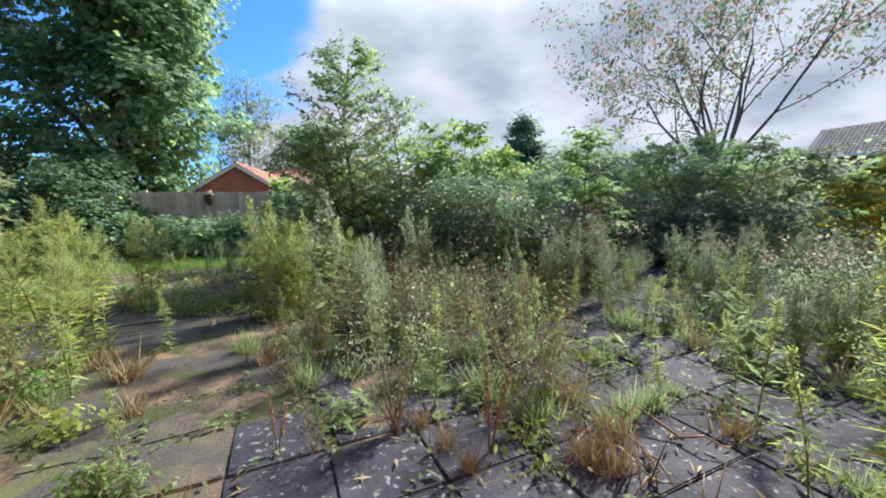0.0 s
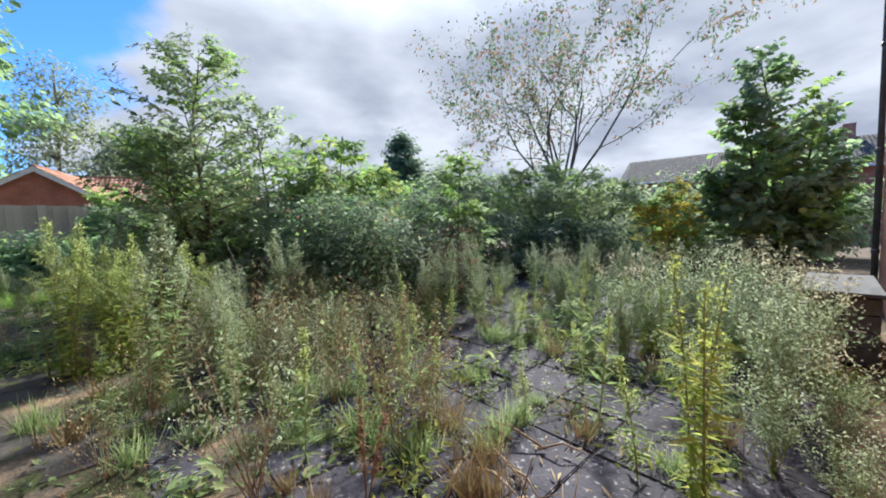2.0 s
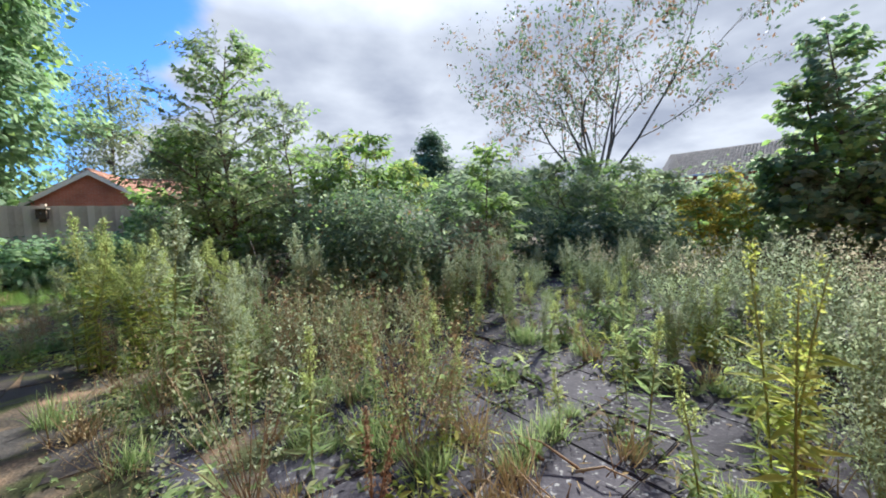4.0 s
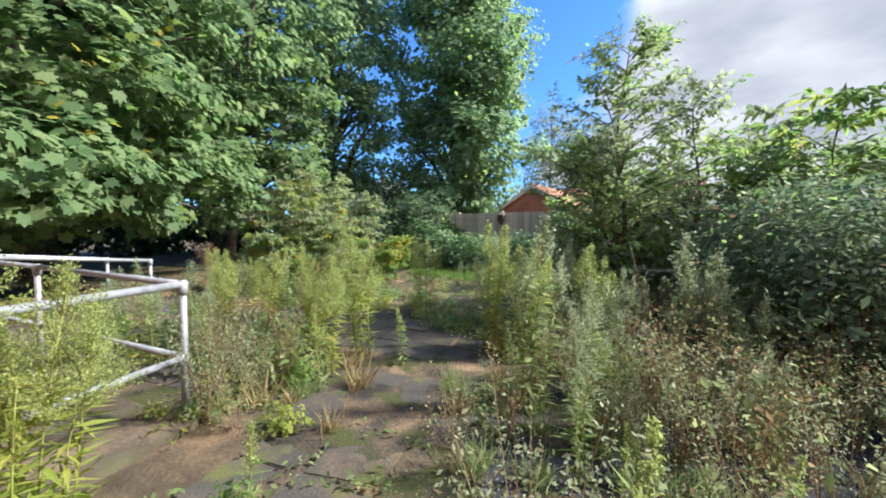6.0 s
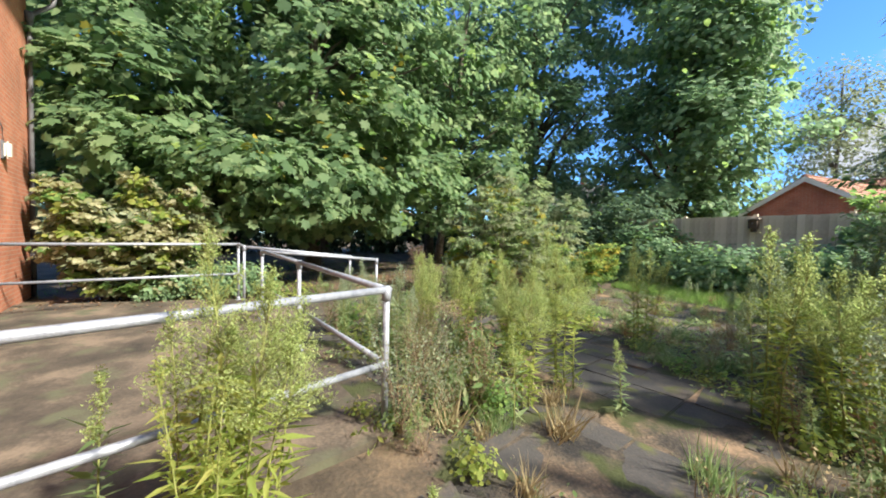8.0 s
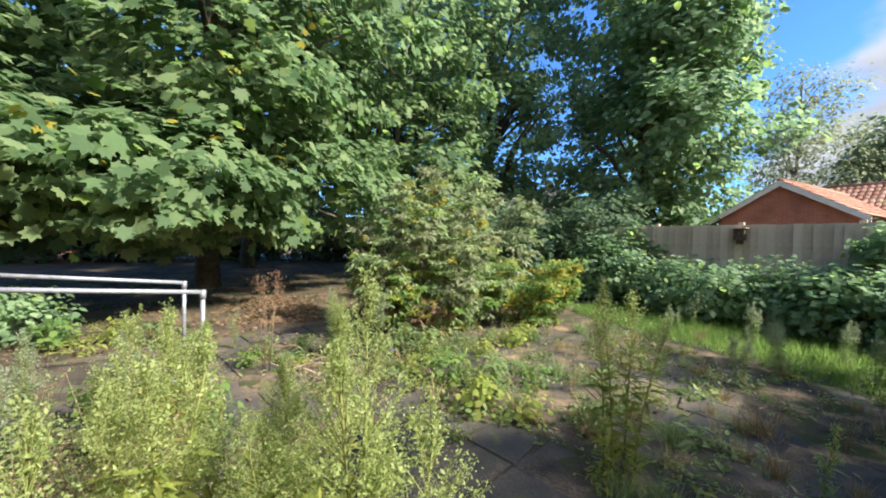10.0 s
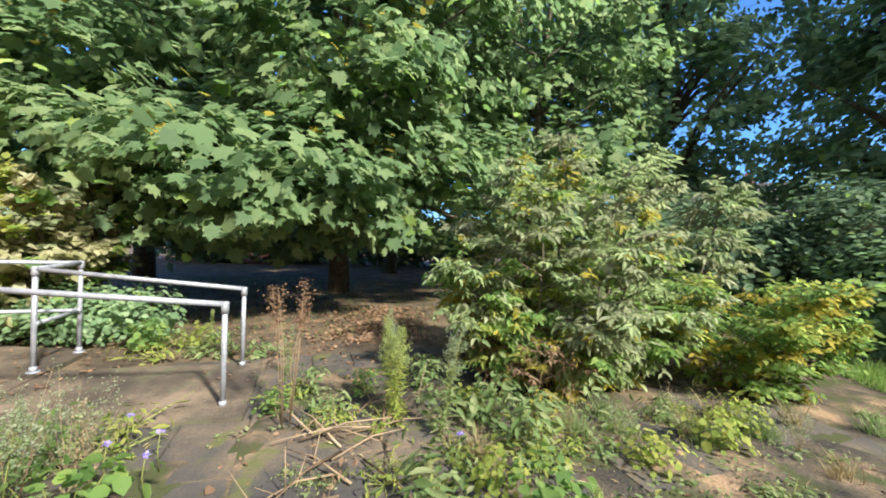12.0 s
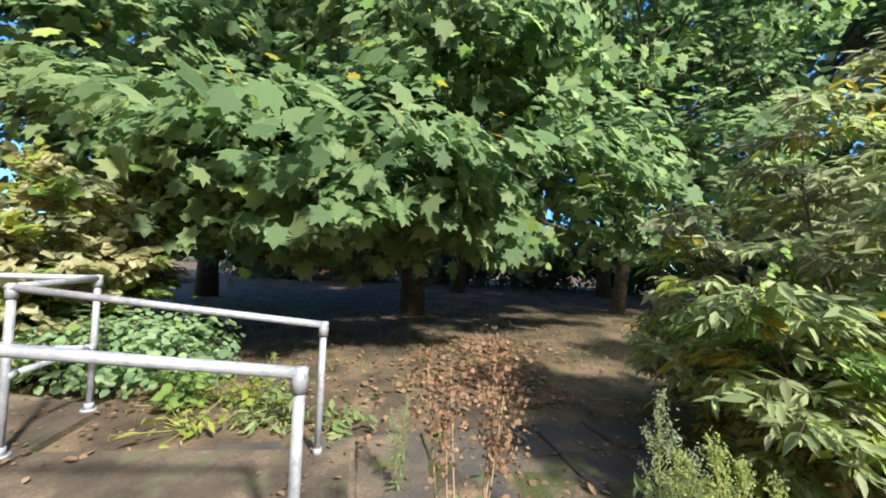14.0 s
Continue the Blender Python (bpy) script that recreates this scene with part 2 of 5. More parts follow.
FENCE_WOOD = material("weathered_fence_wood", [(0.25, (0.34, 0.29, 0.22)), (0.5, (0.50, 0.43, 0.33)), (0.8, (0.60, 0.53, 0.41))], scale=4, rough=0.9, bump=0.5, bump_scale=40, island=-0.4)
DARK_WOOD = material("dark_wood", [(0.3, (0.05, 0.035, 0.025)), (0.7, (0.12, 0.085, 0.06))], scale=9, rough=0.85, bump=0.4)
WHITE = material("white_paint", [(0.3, (0.62, 0.61, 0.58)), (0.7, (0.78, 0.77, 0.75))], scale=5, rough=0.5, bump=0.1)
CREAM_PLASTIC = material("cream_plastic", [(0.3, (0.58, 0.55, 0.45)), (0.7, (0.68, 0.65, 0.55))], scale=5, rough=0.45, bump=0.05)
GREY_PIPE = material("grey_plastic", [(0.3, (0.10, 0.10, 0.105)), (0.7, (0.17, 0.17, 0.175))], scale=6, rough=0.5, bump=0.1)
BROWN_FRAME = material("brown_frame", [(0.3, (0.10, 0.055, 0.035)), (0.7, (0.17, 0.10, 0.065))], scale=7, rough=0.55, bump=0.2)
GREY_BOX = material("grey_timber", [(0.3, (0.07, 0.078, 0.08)), (0.7, (0.13, 0.14, 0.14))], scale=6, rough=0.85, bump=0.3)
TILE = material("terracotta_tile", [(0.25, (0.24, 0.115, 0.075)), (0.5, (0.36, 0.18, 0.115)), (0.8, (0.46, 0.28, 0.20))], scale=3, rough=0.85, bump=0.4, island=0.5)
TILE_GREY = material("grey_tile", [(0.25, (0.05, 0.048, 0.046)), (0.5, (0.085, 0.08, 0.075)), (0.8, (0.13, 0.12, 0.11))], scale=3, rough=0.85, bump=0.4, island=0.4)
GLASS = bpy.data.materials.new("window_glass")
GLASS.use_nodes = True
_g = GLASS.node_tree.nodes["Principled BSDF"]
_g.inputs["Base Color"].default_value, _g.inputs["Roughness"].default_value, _g.inputs["Specular IOR Level"].default_value = (0.02, 0.025, 0.03, 1), 0.04, 0.8

# ---- geometry helpers ----
U, V = Vector((0.947, 0.321, 0)), Vector((-0.321, 0.947, 0))   # along the building's wall, and out from it
ORIGIN = Vector((0, -0.2, 0))
TURN = math.degrees(math.atan2(U.y, U.x))
rng = np.random.default_rng(7)


def plan(a, b, z=0.0):
    return ORIGIN + U * a + V * b + Vector((0, 0, z))


def mesh_ob(name, verts, faces, mat, parent=None, label="", smooth=False):
    me = bpy.data.meshes.new(name)
    me.from_pydata([tuple(v) for v in verts] if not isinstance(verts, np.ndarray) else verts.tolist(), [], faces)
    me.materials.append(mat)
    if smooth:
        me.shade_smooth()
    ob = new(name, me)
    if parent:
        ob.parent = parent
    if label:
        ob["label"] = label
    return ob


def tri_ob(name, verts, tris, mat, parent=None, label=""):
    """A mesh of triangles from arrays."""
    me = bpy.data.meshes.new(name)
    n = len(tris)
    me.vertices.add(len(verts)); me.loops.add(3 * n); me.polygons.add(n)
    me.vertices.foreach_set("co", np.ascontiguousarray(verts, np.float32).ravel())
    me.loops.foreach_set("vertex_index", np.ascontiguousarray(tris, np.int32).ravel())
    me.polygons.foreach_set("loop_start", np.arange(0, 3 * n, 3, dtype=np.int32))
    me.update(calc_edges=True)
    me.materials.append(mat)
    ob = new(name, me)
    if parent:
        ob.parent = parent
        ob["kind"] = "stuff"
    if label:
        ob["label"] = label
    return ob


def part(name, bm, mat, parent, label=""):
    me = bpy.data.meshes.new(name)
    bm.to_mesh(me); bm.free()
    me.materials.append(mat)
    ob = new(name, me)
    ob.parent = parent
    if label:
        ob["label"] = label
    return ob


def box(x0, y0, z0, x1, y1, z1, bevel=0.0, bm=None):
    bm = bm or bmesh.new()
    r = bmesh.ops.create_cube(bm, size=1, matrix=Matrix.Translation(((x0 + x1) / 2, (y0 + y1) / 2, (z0 + z1) / 2)) @ Matrix.Diagonal((abs(x1 - x0), abs(y1 - y0), abs(z1 - z0), 1)))
    if bevel:
        bmesh.ops.bevel(bm, geom=list({e for v in r["verts"] for e in v.link_edges}), offset=bevel, segments=2, affect="EDGES")
    return bm


def empty(name, m, label="", category="", group="", kind=""):
    e = new(name)
    e.matrix_basis = m
    return tagged(e, label, category, group, kind)


class Tubes:
    """Collects tapered tubes along polylines in one mesh."""

    def __init__(self):
        self.v, self.f = [], []

    def add(self, pts, radii, sides=6, cap=True):
        base = len(self.v)
        pts = [Vector(p) for p in pts]
        for k, p in enumerate(pts):
            d = (pts[min(k + 1, len(pts) - 1)] - pts[max(k - 1, 0)]).normalized()
            x = d.orthogonal().normalized() if abs(d.z) > 0.95 else d.cross(Vector((0, 0, 1))).normalized()
            y = d.cross(x)
            for s in range(sides):
                t = 2 * math.pi * s / sides
                self.v.append(p + (x * math.cos(t) + y * math.sin(t)) * radii[k])
        for k in range(len(pts) - 1):
            for s in range(sides):
                a, b = base + k * sides + s, base + k * sides + (s + 1) % sides
                self.f.append((a, b, b + sides, a + sides))
        if cap:
            self.f.append(tuple(base + s for s in range(sides))[::-1])
            self.f.append(tuple(base + (len(pts) - 1) * sides + s for s in range(sides)))

    def ob(self, name, mat, parent=None, label=""):
        return mesh_ob(name, self.v, self.f, mat, parent, label, smooth=True)


LEAVES = {
    "oval": (np.array([(0, 0, 0), (0.24, 0.45, 0.05), (0, 1, -0.05), (-0.24, 0.45, 0.05)]), np.array([(0, 1, 2), (0, 2, 3)])),
    "broad": (np.array([(0, 0, 0), (0.36, 0.22, 0.05), (0.34, 0.62, 0.04), (0, 1, -0.08), (-0.34, 0.62, 0.04), (-0.36, 0.22, 0.05)]), np.array([(0, 1, 2), (0, 2, 3), (0, 3, 4), (0, 4, 5)])),
    "lance": (np.array([(0, 0, 0), (0.17, 0.3, 0.03), (0.14, 0.62, 0.02), (0, 1, -0.12), (-0.14, 0.62, 0.02), (-0.17, 0.3, 0.03)]), np.array([(0, 1, 2), (0, 2, 3), (0, 3, 4), (0, 4, 5)])),
    "slim": (np.array([(0, 0, 0), (0.09, 0.4, 0.02), (0, 1, -0.06), (-0.09, 0.4, 0.02)]), np.array([(0, 1, 2), (0, 2, 3)])),
    "maple": (np.array([(0, 0.12, 0), (0.30, 0.0, -0.03), (0.30, 0.19, 0.0), (0.56, 0.36, -0.05), (0.35, 0.52, 0.02), (0.38, 0.82, -0.04), (0.16, 0.74, 0.02), (0, 1.05, -0.08), (-0.16, 0.74, 0.02), (-0.38, 0.82, -0.04), (-0.35, 0.52, 0.02), (-0.56, 0.36, -0.05), (-0.30, 0.19, 0.0), (-0.28, 0.0, -0.03)]),
              np.array([(0, k, k + 1) for k in range(1, 13)])),
    "blade": (np.array([(-0.02, 0, 0), (0.02, 0, 0), (0.012, 0.55, 0.06), (-0.012, 0.55, 0.06), (0, 1, 0.22)]), np.array([(0, 1, 2), (0, 2, 3), (3, 2, 4)])),
}


def unit(a):
    return a / (np.linalg.norm(a, axis=1, keepdims=True) + 1e-9)


def leaf_mesh(points, normals, size, shape="oval", droop=0.5, vary=0.35, along=None):
    """Leaves at points: arrays of vertices and triangles."""
    tv, tf = LEAVES[shape]
    n = len(points)
    nor = unit(normals + rng.normal(0, 0.35, (n, 3)))
    t = rng.normal(0, 1, (n, 3)) if along is None else along + rng.normal(0, 0.25, (n, 3))
    t[:, 2] -= droop
    t = unit(t - nor * np.sum(t * nor, 1, keepdims=True))
    x = np.cross(t, nor)
    s = (size * np.clip(1 + rng.normal(0, vary, n), 0.4, 1.9))[:, None, None]
    local = tv[None] * s
    verts = points[:, None] + local[..., 0:1] * x[:, None] + local[..., 1:2] * t[:, None] + local[..., 2:3] * nor[:, None]
    tris = (tf[None] + (np.arange(n) * len(tv))[:, None, None]).reshape(-1, 3)
    return verts.reshape(-1, 3), tris


def crown_points(blobs, clumps, per, spread, inner=0.55, floor=0.05, tier=0.6):
    """Clumps of points within noisy ellipsoids (cx, cy, cz, rx, ry, rz), and their outward normals."""
    vol = np.array([(b[3] * b[4] * b[5]) ** 0.67 for b in blobs])
    pts, nrm, mids = [], [], []
    for b, w in zip(blobs, vol / vol.sum()):
        k = max(3, int(clumps * w))
        d = unit(rng.normal(0, 1, (k, 3)))
        lump = np.array([noise.noise(Vector(q) * 2.3 + Vector((b[0] * 3.1, b[1] * 1.7, 0))) for q in d])
        r = (inner + (1.05 - inner) * rng.random(k) ** 0.6) * (1 + 0.5 * lump)
        c = np.array(b[:3]) + d * r[:, None] * np.array(b[3:6])
        mids.append(c)
        q = np.repeat(c, per, 0) + np.clip(rng.normal(0, 1, (k * per, 3)), -1.7, 1.7) * np.array([spread, spread, spread * tier])
        o = np.repeat(d, per, 0)
        pts.append(q); nrm.append(o * 0.7 + np.array([0, 0, 0.75]))
    pts, nrm, mids = np.concatenate(pts), np.concatenate(nrm), np.concatenate(mids)
    keep = pts[:, 2] > floor
    return pts[keep], nrm[keep], mids


def plant(name, x, y, blobs, clumps, per, size, mat, shape="oval", spread=0.3, trunk=0.1, stems=1, bark=BARK, limbs=14, label="", category="tree", group="", inner=0.55, droop=0.5, extra=None, lean=(0, 0), crown="crown", tier=0.6):
    """A tree or shrub: trunk or stems with limbs, and a crown of leaves."""
    e = empty(name, pose(x, y, 0), label, category, group)
    pts, nrm, mids = crown_points(blobs, clumps, per, spread, inner, tier=tier)
    v, f = leaf_mesh(pts, nrm, size, shape, droop)
    tri_ob(crown, v, f, mat, e)
    if extra:
        for m2, share in extra:
            pick = mids[rng.random(len(mids)) < share]
            q = np.repeat(pick, max(4, per // 3), 0)
            q = q + rng.normal(0, spread * 1.15, q.shape)
            q = q[q[:, 2] > 0.05]
            v, f = leaf_mesh(q, np.tile([[0, 0, 1.0]], (len(q), 1)) + rng.normal(0, 0.5, q.shape), size * 0.9, shape, droop)
            tri_ob("coloured_foliage", v, f, m2, e)
    top = max(b[2] + b[5] * (0.6 if stems == 1 else -0.1) for b in blobs)
    tb = Tubes()
    bases = []
    for s in range(stems):
        off = Vector((rng.normal(0, 0.12), rng.normal(0, 0.12), 0)) * (0 if stems == 1 else 1)
        pts_t, rad = [], []
        for k in range(7):
            q = k / 6
            pts_t.append(off * (1 + 1.5 * q) + Vector((lean[0] * q + noise.noise((q * 3, s, x)) * 0.25 * q, lean[1] * q + noise.noise((q * 3, s + 9, y)) * 0.25 * q, top * q - 0.05)))
            rad.append(trunk * (1.25 if k == 0 else 1) * (1 - 0.8 * q))
        tb.add(pts_t, rad, 8 if trunk > 0.06 else 5)
        bases.append(pts_t)
    order = rng.permutation(len(mids))[:limbs]
    for k in order:
        c = Vector(mids[k])
        src = bases[int(rng.integers(len(bases)))]
        j = max(1, min(5, int(6 * max(0.1, (c.z - 0.35 * math.hypot(c.x, c.y)) / top))))
        p0 = src[j]
        mid = p0.lerp(c, 0.5) + Vector((0, 0, 0.12 * (c - p0).length))
        r0 = trunk * (1 - 0.8 * j / 6) * 0.6
        tb.add([p0, mid, c], [r0, r0 * 0.55, r0 * 0.15], 5)
    tb.ob("trunk" if stems == 1 else "stem", bark, e)
    return e


def branchy(name, x, y, stems, mats, leaf, shape, label, category="shrub", group="", branches=24, twigs=7, per=12, rise=0.45, bare=0.2, thick=0.03, bark=BARK, droop=0.25, belly=0.4, twig=0.38):
    """A shrub or young tree grown limb by limb: stems (dx, dy, height, lean x, lean y, reach), side branches, twigs, and leaves in two ranks along each twig.
    mats: (material, share) for the foliage; belly: how far up a stem its branches reach widest."""
    e = empty(name, pose(x, y, 0), label, category, group)
    shares = np.cumsum([w for m, w in mats]); shares = shares / shares[-1]
    pos, way, out = [[] for m in mats], [[] for m in mats], [[] for m in mats]
    up = Vector((0, 0, 1))
    for dx, dy, h, lx, ly, reach in stems:
        wob = rng.uniform(0, 50)
        axis = []
        for k in range(9):
            q = k / 8
            axis.append(Vector((dx + lx * q + 0.10 * h * q * noise.noise((q * 2.2, wob, 0)), dy + ly * q + 0.10 * h * q * noise.noise((q * 2.2, wob, 7)), h * q - 0.04 * (k == 0))))
        t = Tubes(); t.add(axis, [thick * (1.2 if k == 0 else 1) * (1 - 0.11 * k) for k in range(9)], 7)
        limbs = Tubes()
        for b in range(branches):
            q = bare + (0.98 - bare) * (b + rng.random()) / branches
            j = min(7, int(q * 8)); p0 = axis[j].lerp(axis[j + 1], q * 8 - j)
            fall = (q - bare) / max(0.05, belly - bare) * 0.5 + 0.5 if q < belly else (1 - q) / (1 - belly) * 0.9 + 0.1
            length = reach * fall * rng.uniform(0.6, 1.15)
            an = b * 2.4 + rng.normal(0, 0.4)
            d = Vector((math.cos(an), math.sin(an), rise + 0.5 * q + rng.normal(0, 0.15))).normalized()
            p1 = p0 + d * length * 0.5; p2 = p1 + (d - up * droop * rng.uniform(0.3, 1.2)).normalized() * length * 0.5
            r0 = thick * (1 - 0.85 * q) * 0.5 + 0.003
            limbs.add([p0, p1, p2], [r0, r0 * 0.6, 0.002], 4, cap=False)
            which = int(np.searchsorted(shares, rng.random()))
            for w in range(twigs):
                u = 0.22 + 0.78 * (w + 0.5) / twigs
                s0 = p0.lerp(p1, u * 2) if u < 0.5 else p1.lerp(p2, u * 2 - 1)
                side = d.cross(up).normalized() * (1 if w % 2 else -1)
                td = (d * 0.75 + side * rng.uniform(0.4, 1.0) + Vector(rng.normal(0, 0.25, 3)) - up * droop * 0.5).normalized()
                s1 = s0 + td * twig * rng.uniform(0.6, 1.2) * (1.1 - 0.4 * u)
                limbs.add([s0, s1], [0.003, 0.0015], 3, cap=False)
                k2 = which if rng.random() < 0.75 else int(rng.integers(len(mats)))
                flat = td.cross(up).normalized()
                for g in range(per):
                    v = (g + 1) / per
                    pos[k2].append(tuple(s0.lerp(s1, v) + Vector(rng.normal(0, 0.012, 3))))
                    out[k2].append((d.x * 0.7, d.y * 0.7, 0.9))
                    way[k2].append(tuple(td * 0.8 + flat * (0.9 if g % 2 else -0.9) * (1.05 - 0.8 * (v > 0.97)) - up * droop))
        t.ob("trunk" if len(stems) == 1 else "stem", bark, e)
        limbs.ob("limb", bark, e)["kind"] = "stuff"
    for (m, share), p, w, o in zip(mats, pos, way, out):
        if p:
            p, w, o = np.array(p), np.array(w), np.array(o)
            keep = p[:, 2] > 0.03
            p, w, o = p[keep], w[keep], o[keep]
            v, f = leaf_mesh(p, o + rng.normal(0, 0.25, p.shape), leaf, shape, 0.0, 0.3, w * 2)
            tri_ob("foliage", v, f, m, e)
    return e


# ---- ground ----
SAND = material("sandy_soil", [(0.36, (0.032, 0.031, 0.029)), (0.48, (0.078, 0.066, 0.051)), (0.57, (0.15, 0.113, 0.076)), (0.66, (0.29, 0.198, 0.122)), (0.80, (0.10, 0.105, 0.045))], scale=1.7, rough=0.95, bump=0.9, bump_scale=45, coords="World", spec=0.1, spots=((0.06, 0.068, 0.03), 2.4, 0.50, 0.60))

def ground_sheet():
    edge = [-400, -150, -60] + list(np.linspace(-30, 30, 121)) + [60, 150, 400]
    n = len(edge)
    verts = []
    for yy in edge:
        for xx in edge:
            z = -0.02 + (0.012 * noise.noise((xx * 0.9, yy * 0.9, 0)) if max(abs(xx), abs(yy)) < 31 else 0)
            verts.append((xx, yy, z))
    faces = [(r * n + c, r * n + c + 1, (r + 1) * n + c + 1, (r + 1) * n + c) for r in range(n - 1) for c in range(n - 1)]
    return tagged(mesh_ob("ground", verts, faces, SOIL, smooth=True), "bare brown soil with moss and dust", "ground", kind="structure")


ground = ground_sheet()


def patch(name, corners, z, mat, label, thick=0.06):
    """A flat slab of ground with its own edge."""
    bm = bmesh.new()
    vs = [bm.verts.new((c[0], c[1], z)) for c in corners]
    f = bm.faces.new(vs)
    if f.normal.z < 0:
        f.normal_flip()
    r = bmesh.ops.extrude_face_region(bm, geom=[f])
    bmesh.ops.translate(bm, verts=[v for v in r["geom"] if isinstance(v, bmesh.types.BMVert)], vec=(0, 0, -thick))
    bmesh.ops.recalc_face_normals(bm, faces=bm.faces)
    me = bpy.data.meshes.new(name)
    bm.to_mesh(me); bm.free()
    me.materials.append(mat)
    return tagged(new(name, me), label, "paving", kind="structure")


def soil_drift():
    """Wind-blown soil lying over part of the paving, with the slabs showing through."""
    n = 110
    verts, faces = [], []
    for r in range(n):
        for c in range(n):
            x, y = -8.2 + 8.4 * c / (n - 1), 1.2 + 9.3 * r / (n - 1)
            edge = min(1.0, 0.9 * (0.2 - x + 0.25 * y) if x > -4 else 1.0)
            z = 0.024 * noise.noise((x * 0.75, y * 0.75, 4)) + 0.012 * noise.noise((x * 2.6, y * 2.6, 9)) + 0.004 * noise.noise((x * 9, y * 9, 2)) - 0.001 - 0.02 * (1 - max(0.0, edge))
            if (x < -6.3 and y < 3.2) or (Vector((x, y, 0)) - Vector((0, -0.2, 0))).dot(V) < (3.1 if x < -1.8 else 0.1):
                z = -0.03
            verts.append((x, y, z))
    for r in range(n - 1):
        for c in range(n - 1):
            faces.append((r * n + c, r * n + c + 1, (r + 1) * n + c + 1, (r + 1) * n + c))
    return tagged(mesh_ob("soil_drift", verts, faces, SAND, smooth=True), "sandy brown soil drifted over the paving", "soil", kind="structure")


soil_drift()
K, M_, L_, B_, D_ = (-2.77, 2.11), (-4.73, 1.51), (-6.57, 0.94), (-7.69, 0.53), (-8.39, 0.33)
A_, C_ = (-7.07, 2.82), (-8.12, 2.45)
patio_edge = [plan(-9.2, 0.02), plan(-1.7, 0.02), (K[0] + 0.1, K[1] + 0.04), (L_[0], L_[1] + 0.05), (D_[0] - 0.1, D_[1] + 0.05)]
patch("patio", patio_edge, 0.035, CONCRETE, "stained brown concrete patio with dust and moss")
patch("ramp", [(L_[0] + 0.1, L_[1] + 0.06), (A_[0] + 0.25, A_[1] + 0.3), (C_[0] - 0.1, C_[1] + 0.2), (B_[0] - 0.1, B_[1] + 0.06)], 0.02, CONCRETE, "stained concrete path between two handrails")


